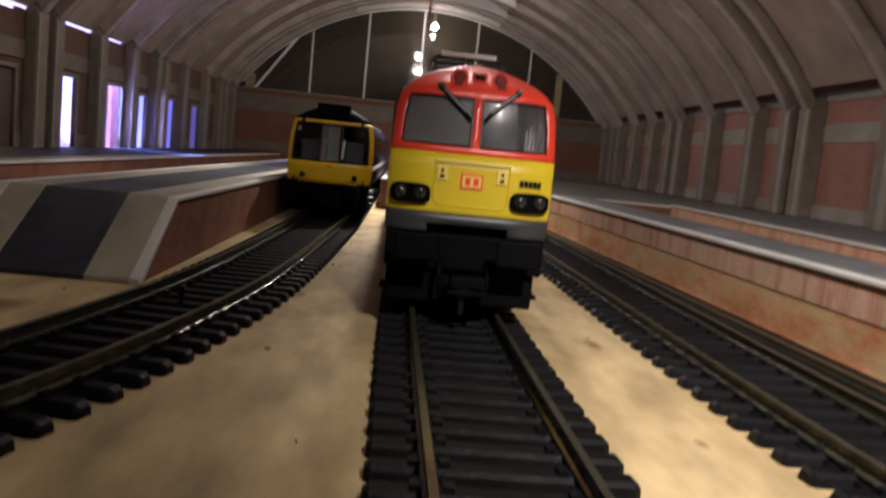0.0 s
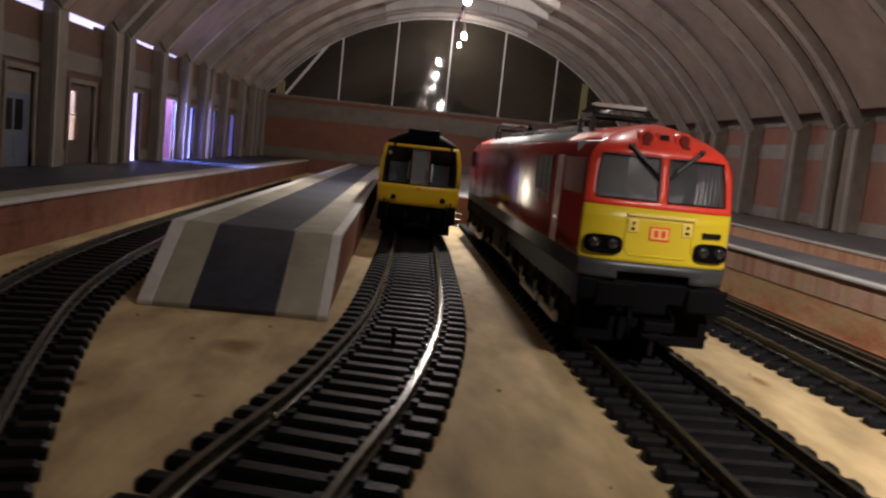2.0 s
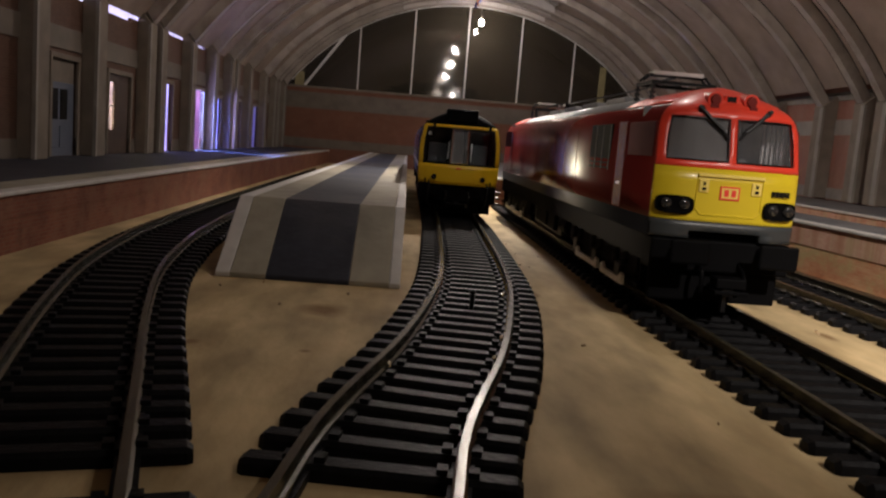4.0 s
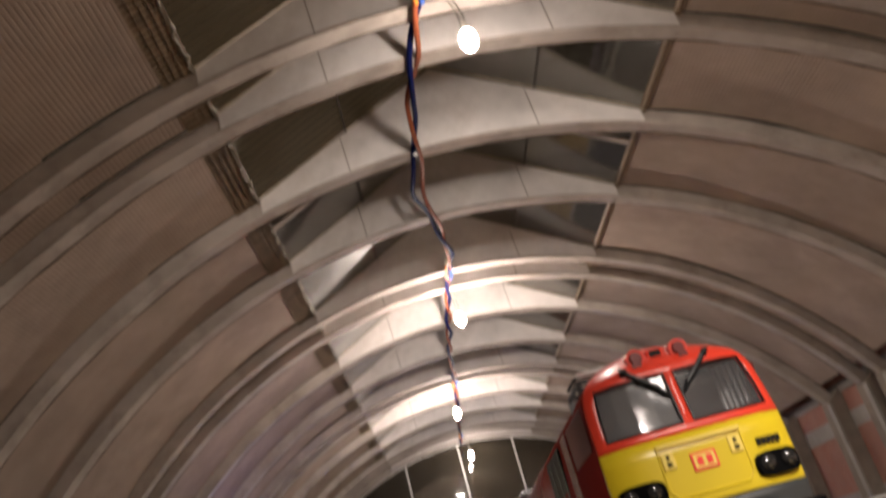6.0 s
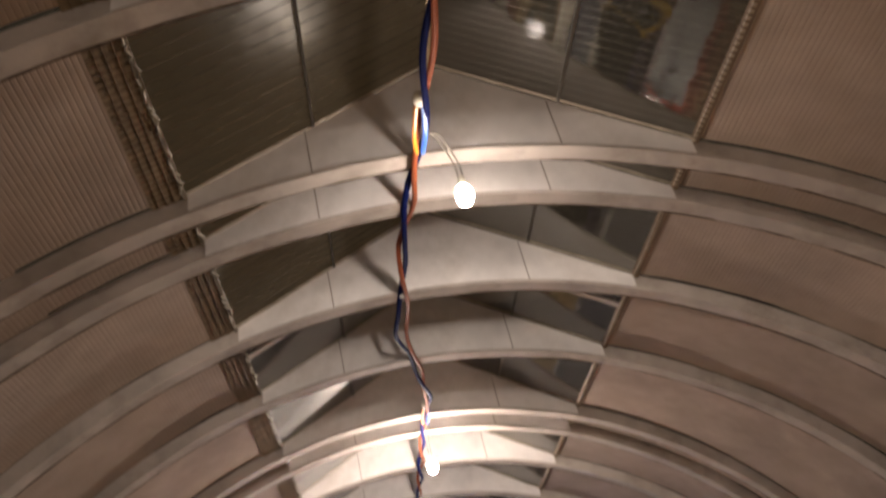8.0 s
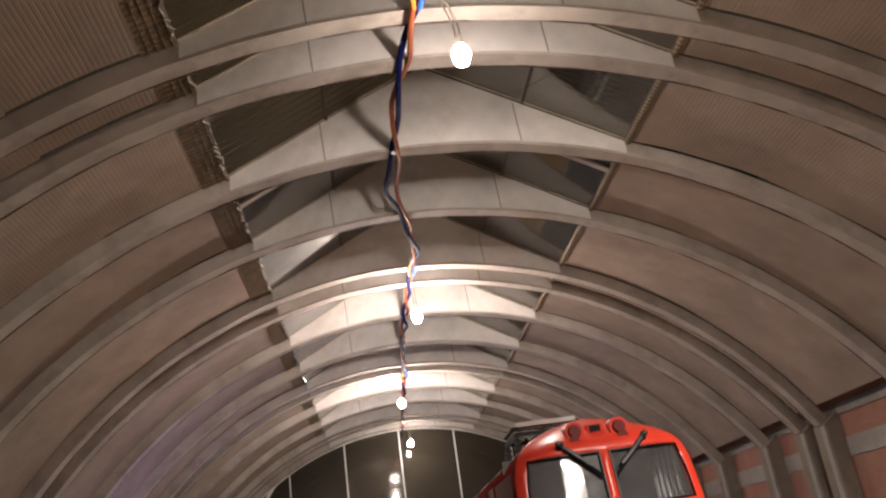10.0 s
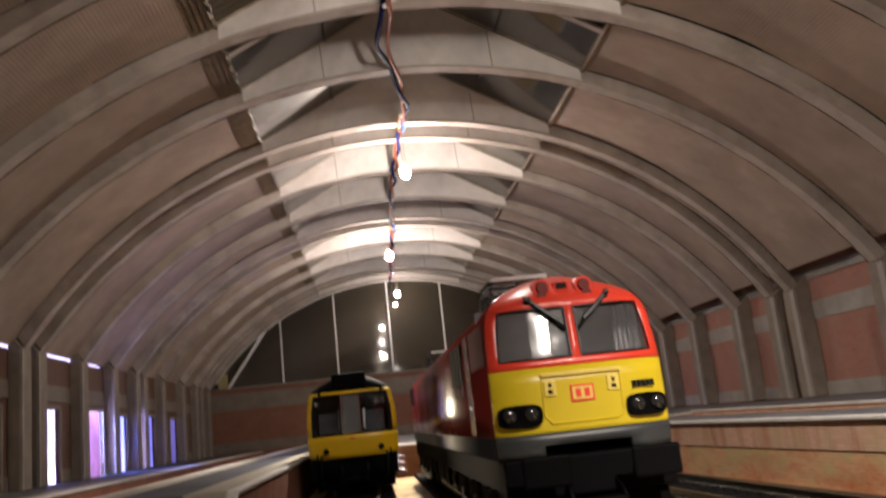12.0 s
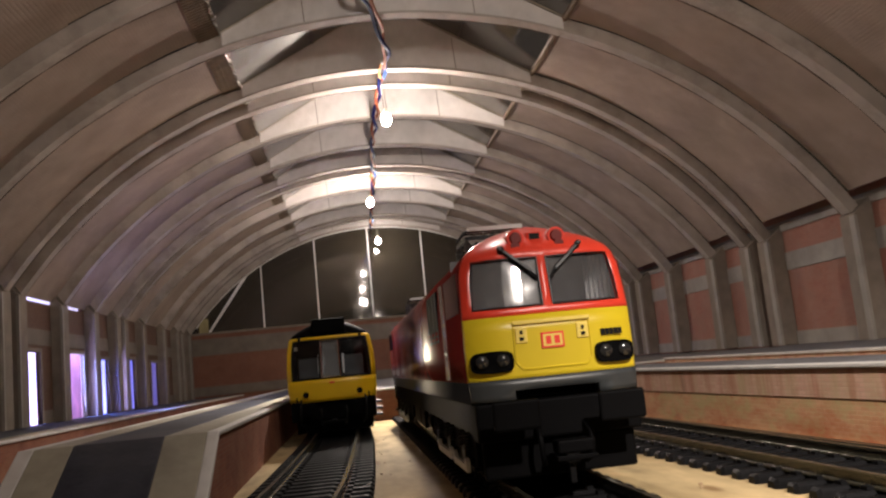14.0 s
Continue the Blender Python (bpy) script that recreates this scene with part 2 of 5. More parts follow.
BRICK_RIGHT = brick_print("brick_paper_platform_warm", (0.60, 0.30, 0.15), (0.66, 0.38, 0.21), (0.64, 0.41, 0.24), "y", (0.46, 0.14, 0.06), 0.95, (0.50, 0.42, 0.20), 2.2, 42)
BRICK_RIGHT_UP = brick_print("brick_paper_coping", (0.60, 0.34, 0.25), (0.66, 0.42, 0.31), (0.55, 0.36, 0.26), "y", (0.50, 0.38, 0.22), 0.8, (0.40, 0.17, 0.10), 0.12, 110)
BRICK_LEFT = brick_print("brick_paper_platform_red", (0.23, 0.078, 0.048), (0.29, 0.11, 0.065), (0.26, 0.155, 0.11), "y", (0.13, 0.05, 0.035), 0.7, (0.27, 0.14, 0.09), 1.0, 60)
# light is put into the colour: west brick dim, east brick bulb-lit
BRICK_WEST_DIM = brick_print("brick_paper_west_dim", (0.115, 0.058, 0.040), (0.145, 0.075, 0.052), (0.15, 0.105, 0.08), "y", (0.14, 0.095, 0.072), 0.6)
BRICK_EAST_LIT = brick_print("brick_paper_east_lit", (0.30, 0.115, 0.085), (0.36, 0.15, 0.105), (0.34, 0.22, 0.17), "y", (0.36, 0.22, 0.17), 0.6, (0.30, 0.17, 0.13), 1.0, 60)
BRICK_END = brick_print("brick_paper_end_wall", (0.21, 0.085, 0.052), (0.25, 0.11, 0.068), (0.23, 0.15, 0.11), "x", (0.18, 0.08, 0.055), 0.6)
ASPHALT = material("platform_asphalt", (0.033, 0.036, 0.050), 0.6, spec=0.25, vary=0.2, scale=150, bump=0.2, stain=0.35, stain_scale=30, stain_colour=(0.13, 0.125, 0.13))
SLAB = material("platform_slab", (0.35, 0.32, 0.25), 0.65, spec=0.25, vary=0.14, scale=120, stain=0.65, stain_scale=35, stain_colour=(0.20, 0.18, 0.15), bump=0.1)
BAY_TOP = material("bay_tarmac", (0.13, 0.13, 0.14), 0.6, spec=0.25, vary=0.25, scale=110, bump=0.2, stain=0.6, stain_scale=40, stain_colour=(0.24, 0.23, 0.225))
CONCOURSE = material("worn_grey_slab", (0.15, 0.145, 0.14), 0.6, spec=0.2, vary=0.2, scale=120, stain=0.5, stain_scale=30)
EDGE = material("white_platform_edge", (0.62, 0.60, 0.57), 0.55, vary=0.10, scale=150, stain=0.4, stain_scale=60, stain_colour=(0.4, 0.37, 0.33))
# body-side copy of the cab red, darkened to hold the side's shade
RED = material("loco_red_shaded", (0.145, 0.014, 0.011), 0.27, vary=0.05, scale=80, coat=0.1, spec=0.4)
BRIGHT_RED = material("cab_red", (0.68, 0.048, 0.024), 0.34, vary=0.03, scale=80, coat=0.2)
YELLOW = material("warning_yellow", (0.63, 0.475, 0.016), 0.34, vary=0.04, scale=70, coat=0.2)
PALE_YELLOW = material("faded_yellow", (0.80, 0.62, 0.14), 0.3, vary=0.05)
DMU_YELLOW = material("railcar_yellow", (0.78, 0.50, 0.012), 0.32, vary=0.04, scale=70)
SOLE_GREY = material("loco_sole_grey", (0.014, 0.0155, 0.0175), 0.45, vary=0.08, scale=80, spec=0.3)
GREY = material("loco_grey", (0.036, 0.040, 0.042), 0.4, vary=0.06, scale=80)
ROOF_GREY = material("loco_roof_grey", (0.30, 0.305, 0.30), 0.32, vary=0.08, scale=60, stain=0.3, stain_scale=50)
BLACK = material("black_plastic", (0.0045, 0.0045, 0.005), 0.36, vary=0.2, scale=120, spec=0.2)
DULL_BLACK = material("dull_black", (0.0032, 0.0032, 0.0036), 0.6, vary=0.2, scale=120, spec=0.035)
NAVY = material("railcar_navy", (0.022, 0.02, 0.07), 0.35, vary=0.05)
CHROME = material("polished_metal", (0.85, 0.82, 0.66), 0.16, metal=1.0, vary=0.05)
STEEL = material("bare_steel", (0.55, 0.54, 0.52), 0.35, metal=0.8, vary=0.1)
WHITE = material("white_paint", (0.75, 0.75, 0.73), 0.45, vary=0.08, scale=120)
CAB_GREY = material("cab_interior_grey", (0.16, 0.16, 0.168), 0.6, vary=0.15, scale=120)
CURTAIN = material("grey_curtain", (0.40, 0.39, 0.38), 0.7, vary=0.1)
BLUE_WIRE = material("blue_wire", (0.006, 0.010, 0.065), 0.65, vary=0.05, spec=0.04)
LIGHT_BLUE_WIRE = material("light_blue_wire", (0.05, 0.16, 0.62), 0.35, vary=0.05)
BROWN_WIRE = material("brown_wire", (0.26, 0.07, 0.03), 0.6, vary=0.06, spec=0.1)
ORANGE_WIRE = material("orange_wire", (0.80, 0.26, 0.02), 0.4, vary=0.05)
LEAD = material("bulb_lead", (0.35, 0.32, 0.26), 0.4, vary=0.05)
GLUE = material("hot_glue", (0.75, 0.70, 0.58), 0.25, vary=0.1)
DOOR_BLUE = material("door_blue_grey", (0.13, 0.15, 0.20), 0.5, vary=0.1)
CLEAR = glass("clear_acetate", (0.93, 0.92, 0.90), 0.03, 1.6, 0.05)
DULL_ACETATE = glass("scuffed_acetate", (0.80, 0.77, 0.70), 0.10, 1.8, 0.15, haze=0.03)
# warm tint and haze stand in for the bulb's reflection in near west panes
FROSTED = glass("warm_haze_acetate", (0.84, 0.72, 0.52), 0.30, 1.18, 0.4, haze=0.014)
BAR_BROWN = material("fine_bar_brown", (0.13, 0.09, 0.045), 0.5, vary=0.4, scale=90)
STRIP = material("cream_strip", (0.40, 0.34, 0.26), 0.6, vary=0.3, scale=120)
SEAT = material("pale_seat", (0.10, 0.105, 0.115), 0.5, vary=0.3, scale=90)
# haze stands in for lit ribs and gussets mirrored in far west panes
THIN_HAZE = glass("thin_mirror_haze_acetate", (0.68, 0.65, 0.61), 0.2, 1.8, 0.12, haze=0.10)
HAZY = glass("mirror_haze_acetate", (0.66, 0.63, 0.60), 0.25, 1.8, 0.12, haze=0.22)
ACETATE = glass("ridge_acetate", (0.84, 0.80, 0.72), 0.04, 1.75, 0.05, haze=0.008)
# brown tint and haze stand in for the shed mirrored in the end window
END_GLASS = glass("brown_haze_end_acetate", (0.46, 0.40, 0.31), 0.04, 1.7, 0.06, haze=0.05)
DUSTY_GLASS = glass("dusty_cab_glass", (0.44, 0.44, 0.45), 0.06, 1.6, 0.18, haze=0.14)
# haze holds the pale reflection of the railcar's middle pane
PALE_GLASS = glass("pale_railcar_glass", (0.42, 0.43, 0.44), 0.08, 1.7, 0.30, haze=0.22)
SMOKED = glass("cab_glass", (0.50, 0.51, 0.53), 0.05, 1.6, 0.05, haze=0.05)
DARK_GLASS = glass("railcar_glass", (0.70, 0.72, 0.74), 0.06)
SIDE_GLASS = material("mauve_side_glass", (0.11, 0.024, 0.026), 0.6, vary=0.2, scale=60, spec=0.05)
POST = material("cream_post", (0.36, 0.31, 0.15), 0.6, vary=0.2)
PANEL_BROWN = material("dark_door_brown", (0.09, 0.06, 0.045), 0.5, vary=0.2)
RIDGE_BROWN = material("ridged_strip_brown", (0.15, 0.10, 0.06), 0.6, vary=0.3, scale=200)
LIP_GLINT = material("lip_glint", (0.80, 0.77, 0.68), 0.10, metal=0.5, vary=0.3, scale=200, coat=0.8, bump=0.8, bump_scale=260)
LENS = material("lamp_lens", (0.018, 0.018, 0.018), 0.14, vary=0.1, coat=0.4)
BULB = glowing("bulb_glow", (1.0, 0.865, 0.78), BULB_GLOW)
DIM_BULB = glowing("dim_bulb_glow", (1.0, 0.865, 0.78), BULB_GLOW * 0.265)
NEAR_BULB = glowing("near_bulb_glow", (1.0, 0.865, 0.77), NEAR_GLOW)
NIGHT = material("dark_backdrop", (0.012, 0.012, 0.014), 0.8, vary=0.3, scale=8)
PINK_CARD = material("pink_card", (0.80, 0.42, 0.50), 0.8, vary=0.2, scale=60, stain=0.5, stain_scale=50, stain_colour=(0.62, 0.25, 0.28))
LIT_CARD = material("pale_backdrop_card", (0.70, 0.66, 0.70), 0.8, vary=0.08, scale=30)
# translucent blue that stands in for patches of blue light
FILM = bpy.data.materials.new("blue_translucent_film")
FILM.use_nodes = True
bsdf, lucent = FILM.node_tree.nodes["Principled BSDF"], FILM.node_tree.nodes.new("ShaderNodeBsdfTranslucent")
blend, out = FILM.node_tree.nodes.new("ShaderNodeMixShader"), FILM.node_tree.nodes["Material Output"]
bsdf.inputs["Base Color"].default_value, lucent.inputs["Color"].default_value = (0.20, 0.21, 0.30, 1), (0.62, 0.66, 0.86, 1)
blend.inputs[0].default_value = 0.7
FILM.node_tree.links.new(bsdf.outputs[0], blend.inputs[1])
FILM.node_tree.links.new(lucent.outputs[0], blend.inputs[2])
FILM.node_tree.links.new(blend.outputs[0], out.inputs["Surface"])
RED_MARK = material("red_emblem", (0.78, 0.05, 0.03), 0.4, vary=0.02)


# ---- building helpers (centimetres) ----
def base_of(ob):
    while ob.parent:
        ob = ob.parent
    return ob.location


def part(name, bm, mat, parent=None, label="", smooth=False, bevel=0.0):
    """One mesh object from a bmesh in centimetres, under a thing or a part."""
    for v in bm.verts:
        v.co *= CM
    if parent:
        bmesh.ops.translate(bm, verts=bm.verts, vec=-base_of(parent))
    bmesh.ops.recalc_face_normals(bm, faces=bm.faces)
    me = bpy.data.meshes.new(name)
    bm.to_mesh(me)
    bm.free()
    for m in mat if isinstance(mat, (list, tuple)) else (mat,):
        me.materials.append(m)
    if smooth:
        for p in me.polygons:
            p.use_smooth = True
        me.set_sharp_from_angle(angle=radians(38))
    ob = new(name, me)
    ob.parent = parent
    if bevel:
        mod = ob.modifiers.new("bevel", "BEVEL")
        mod.width, mod.segments, mod.limit_method, mod.angle_limit = bevel * CM, 2, "ANGLE", radians(40)
        mod.harden_normals = False
    if label:
        ob["label"] = label
    return ob


def thing(name, x, y, z, label, category, group="", kind=""):
    e = new(name)
    e.empty_display_size = 0.01
    e.location = Vector((x, y, z)) * CM
    return tagged(e, label, category, group, kind)


def box(bm, x0, x1, y0, y1, z0, z1):
    v = [bm.verts.new(p) for p in ((x0, y0, z0), (x1, y0, z0), (x1, y1, z0), (x0, y1, z0), (x0, y0, z1), (x1, y0, z1), (x1, y1, z1), (x0, y1, z1))]
    for f in ((3, 2, 1, 0), (4, 5, 6, 7), (0, 1, 5, 4), (1, 2, 6, 5), (2, 3, 7, 6), (3, 0, 4, 7)):
        bm.faces.new([v[i] for i in f])
    return bm


def boxes(*rows):
    bm = bmesh.new()
    for r in rows:
        box(bm, *r)
    return bm


def loft(bm, rings, close=False, caps=False, mat=0):
    vs = [[bm.verts.new(p) for p in ring] for ring in rings]
    n = len(vs[0])
    for a, b in zip(vs, vs[1:]):
        for i in range(n if close else n - 1):
            j = (i + 1) % n
            f = bm.faces.new((a[i], a[j], b[j], b[i]))
            f.material_index = mat
    if caps:
        bm.faces.new(vs[0])
        bm.faces.new(vs[-1])
    return vs


def rod(bm, p, q, r, n=8, r2=None):
    p, q = Vector(p), Vector(q)
    d = (q - p).normalized()
    u = d.cross(Vector((0, 0, 1)) if abs(d.z) < 0.9 else Vector((1, 0, 0))).normalized()
    w = d.cross(u)
    ring = lambda c, s: [c + (u * math.cos(2 * math.pi * k / n) + w * math.sin(2 * math.pi * k / n)) * s for k in range(n)]
    loft(bm, [ring(p, r), ring(q, r if r2 is None else r2)], True, True)
    return bm


def curve_points(pts, steps=8):
    """Catmull-Rom through the points."""
    pts = [Vector(p) for p in pts]
    full = [2 * pts[0] - pts[1]] + pts + [2 * pts[-1] - pts[-2]]
    out = []
    for a, b, c, d in zip(full, full[1:], full[2:], full[3:]):
        for k in range(steps):
            t = k / steps
            out.append(0.5 * ((2 * b) + (c - a) * t + (2 * a - 5 * b + 4 * c - d) * t * t + (3 * b - a - 3 * c + d) * t ** 3))
    return out + [pts[-1]]


def tube(bm, pts, r, n=7):
    rings, u = [], Vector((1, 0, 0))
    for i, p in enumerate(pts):
        d = (pts[min(i + 1, len(pts) - 1)] - pts[max(i - 1, 0)]).normalized()
        u = (u - d * u.dot(d)).normalized()
        w = d.cross(u)
        rings.append([p + (u * math.cos(2 * math.pi * k / n) + w * math.sin(2 * math.pi * k / n)) * r for k in range(n)])
    loft(bm, rings, True, True)
    return bm


def ball(bm, c, rx, ry, rz, n=14):
    m = Matrix.Translation(c) @ Matrix.Diagonal((rx, ry, rz, 1))
    bmesh.ops.create_uvsphere(bm, u_segments=n, v_segments=max(6, n // 2 + 2), radius=1, matrix=m)
    return bm


def prism(bm, outline, axis, a, b):
    """A polygon given in the other two axes, drawn out along axis from a to b."""
    place = {"x": lambda p, t: (t, p[0], p[1]), "y": lambda p, t: (p[0], t, p[1]), "z": lambda p, t: (p[0], p[1], t)}[axis]
    loft(bm, [[place(p, a) for p in outline], [place(p, b) for p in outline]], True, True)
    return bm

# ---- the train shed ----
MID, WALL_L, WALL_R = 0.0, -23.06, 23.9          # ridge line and the two inner wall faces
COL_L, COL_R = -22.3, 22.8                        # inner faces of the columns
ARCH_Z, ARCH_R, PANEL_R = -6.9, 27.5, 28.15       # arch centre height, soffit and panel radii
PANE_L, PANE_R, PANE_Z, RIDGE_Z = -8.75, 8.8, 19.85, 24.7
NEAR, BACK = -48.0, 87.7
RIB_T = 0.65
# each rib: where it stands at the west wall, the ridge and the east wall
RIBS = [(y, y, y) for y in (-44.0, -37.0, -34.4, -27.6, -20.8, -14.8, -12.2, -6.2)] + [
    (0.6, 0.0, -0.6), (8.4, 8.5, 8.6), (11.1, 11.2, 11.2), (17.9, 17.8, 17.6), (24.6, 24.7, 24.95), (32.8, 32.4, 34.1), (35.1, 35.2, 36.7), (42.4, 41.9, 42.2), (49.3, 49.3, 50.4),
    (55.3, 55.8, 57.6), (57.6, 58.6, 60.4), (64.0, 65.1, 66.0), (72.6, 71.9, 72.5), (79.2, 79.1, 79.2), (81.8, 81.8, 82.0), (86.2, 86.2, 86.2)]
TOP = 1.8                                         # height of the island platform
SIDE_TOP, BAY_Z = 1.6, 1.9                        # the platforms by the west wall and on the east side


def arc_z(x, r):
    return ARCH_Z + math.sqrt(max(r * r - (x - MID) ** 2, 0))


def along(rib_ys, x):
    """Where a rib, which may stand a little askew, lies along the shed at x."""
    yl, ym, yr = rib_ys
    u = (x - MID) / 22.7
    return ym + (yr - yl) / 2 * u + ((yl + yr) / 2 - ym) * u * u


def arc(x0, x1, r, n):
    """Points along the arch from x0 to x1, evenly by angle."""
    a0, a1 = math.asin((x0 - MID) / r), math.asin((x1 - MID) / r)
    return [(MID + r * math.sin(a0 + (a1 - a0) * k / n), ARCH_Z + r * math.cos(a0 + (a1 - a0) * k / n)) for k in range(n + 1)]


board = tagged(part("ground", boxes((-60, 60, -70, 110, -1.8, 0)), WOOD), "bare varnished plywood baseboard with stains and scuffs", "baseboard", kind="structure")

OPENINGS = [(20.8, 23.7, 6.05), (27.9, 31.4, 5.9), (37.4, 39.9, 6.05), (45.4, 48.5, 6.1), (52.6, 54.5, 5.8), (55.15, 57.3, 6.0), (59.2, 63.0, 5.95), (69.0, 72.0, 5.8)]
ends = [NEAR] + [v for o in OPENINGS for v in o[:2]] + [BACK]
bm = bmesh.new()
for a, b in zip(ends[0::2], ends[1::2]):
    box(bm, WALL_L - 0.2, WALL_L, a, b, 0, 9.5 if b > 51 else 9.22 if b > 34 else 9.0)
for a, b, top in OPENINGS:
    box(bm, WALL_L - 0.2, WALL_L, a, b, top, 9.5 if b > 51 else 9.22 if b > 34 else 9.0)
    box(bm, WALL_L - 0.2, WALL_L, a, b, 0, SIDE_TOP)
wall_w = tagged(part("wall_west", bm, BRICK_WEST_DIM), "printed red brick side wall with tall open doorways", "wall", kind="structure")
wall_e = tagged(part("wall_east", boxes((WALL_R, WALL_R + 0.35, NEAR, BACK, 0, 9.95)), BRICK_EAST_LIT), "printed red brick side wall with a pale stone band", "wall", kind="structure")
part("cornice", boxes((WALL_R - 0.12, WALL_R - 0.003, NEAR, BACK - 0.1, 8.95, 9.55)), PALE_STONE, wall_e, "pale stone cornice")
part("stone_band", boxes((WALL_R - 0.08, WALL_R - 0.003, NEAR, BACK - 0.1, 6.5, 7.6)), PALE_STONE, wall_e, "pale stone course")
part("plinth_band", boxes((WALL_R - 0.10, WALL_R - 0.003, NEAR, BACK - 0.1, BAY_Z, 2.7)), PALE_STONE, wall_e, "pale stone plinth")
bm = bmesh.new()
for a, b in zip(ends[0::2], ends[1::2]):
    box(bm, WALL_L + 0.003, WALL_L + 0.08, a, b, SIDE_TOP, 2.4)
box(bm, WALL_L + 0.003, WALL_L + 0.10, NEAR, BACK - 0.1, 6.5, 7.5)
part("stone_band", bm, DIM_STONE, wall_w, "pale stone course")

# end wall with its arched window
wall_n = tagged(part("wall_north", boxes((WALL_L, WALL_R, BACK, BACK + 0.35, 0, 9.1)), BRICK_END), "printed brick end wall below a glazed arch", "wall", kind="structure")
part("stone_band", boxes((WALL_L, WALL_R, BACK - 0.08, BACK - 0.003, 6.6, 8.6)), DIM_STONE, wall_n, "pale stone course")
part("plinth_band", boxes((WALL_L, WALL_R, BACK - 0.10, BACK - 0.003, TOP, 2.9)), DIM_STONE, wall_n, "pale stone plinth")
part("sill_band", boxes((WALL_L, WALL_R, BACK - 0.2, BACK + 0.3, 9.103, 9.35)), STONE, wall_n, "stone sill")
wall_s = tagged(part("wall_south", boxes((-60, 60, -70.4, -70.0, 0, 60)), NIGHT), "plain dark wall of the room beyond", "wall", kind="structure")

end_window = thing("window_1", MID, BACK, 9.35, "arched end window of clear glazing with slim pale bars", "window", kind="structure")
inner = arc(COL_L + 0.6, COL_R - 0.6, ARCH_R - 0.05, 40)
outer = arc(COL_L + 0.6, COL_R - 0.6, PANEL_R, 40)
bm = bmesh.new()
loft(bm, [[(x, BACK - 0.5, z) for x, z in inner], [(x, BACK + 0.3, z) for x, z in inner],
          [(x, BACK + 0.3, z + 2.4) for x, z in outer], [(x, BACK - 0.5, z + 2.4) for x, z in outer], [(x, BACK - 0.5, z) for x, z in inner]])
part("arch_frame", bm, WHITE_CARD, end_window, "white card arch")
bm = bmesh.new()
pane_outline = [(COL_L + 0.3, 9.36)] + [(x, z) for x, z in inner] + [(COL_R - 0.3, 9.36)]
prism(bm, pane_outline, "y", BACK - 0.02, BACK + 0.02)
part("pane", bm, END_GLASS, end_window, "acetate with brown haze put in for its reflections").visible_shadow = False
for x in (-13.7, -7.05, -0.4, 6.25, 13.0):
    part("glazing_bar", boxes((x - 0.085, x + 0.085, BACK - 0.14, BACK - 0.025, 9.35, arc_z(x, ARCH_R))), WHITE_CARD, end_window)
bm = bmesh.new()
prism(bm, [(-20.4, 9.35), (-20.05, 9.35), (-15.3, 15.9), (-15.6, 16.1)], "y", BACK - 0.16, BACK - 0.03)
part("sloping_bar", bm, WHITE_CARD, end_window)
part("end_post", boxes((16.4, 17.2, BACK - 0.3, BACK - 0.15, 9.35, 14.6)), POST, end_window, "cream upright strip")
part("end_post", boxes((-21.4, -20.3, BACK - 0.3, BACK - 0.17, 9.35, 11.0)), POST, end_window, "cream upright strip")

# what stands beyond the openings
tagged(part("backdrop", boxes((-90, 90, 150, 150.5, -20, 90)), NIGHT), "unlit dark room beyond the end window", "backdrop", kind="structure")
tagged(part("backdrop", boxes((-29.3, -29.0, -12, 92, 0, 18)), LIT_CARD), "pale card beyond the side doorways in violet light", "backdrop", kind="structure")
tagged(part("backdrop", boxes((-28.9, -28.6, 62.6, 72.2, 0, 9.5)), PINK_CARD), "mottled pink card beyond a doorway in violet light", "backdrop", kind="structure")


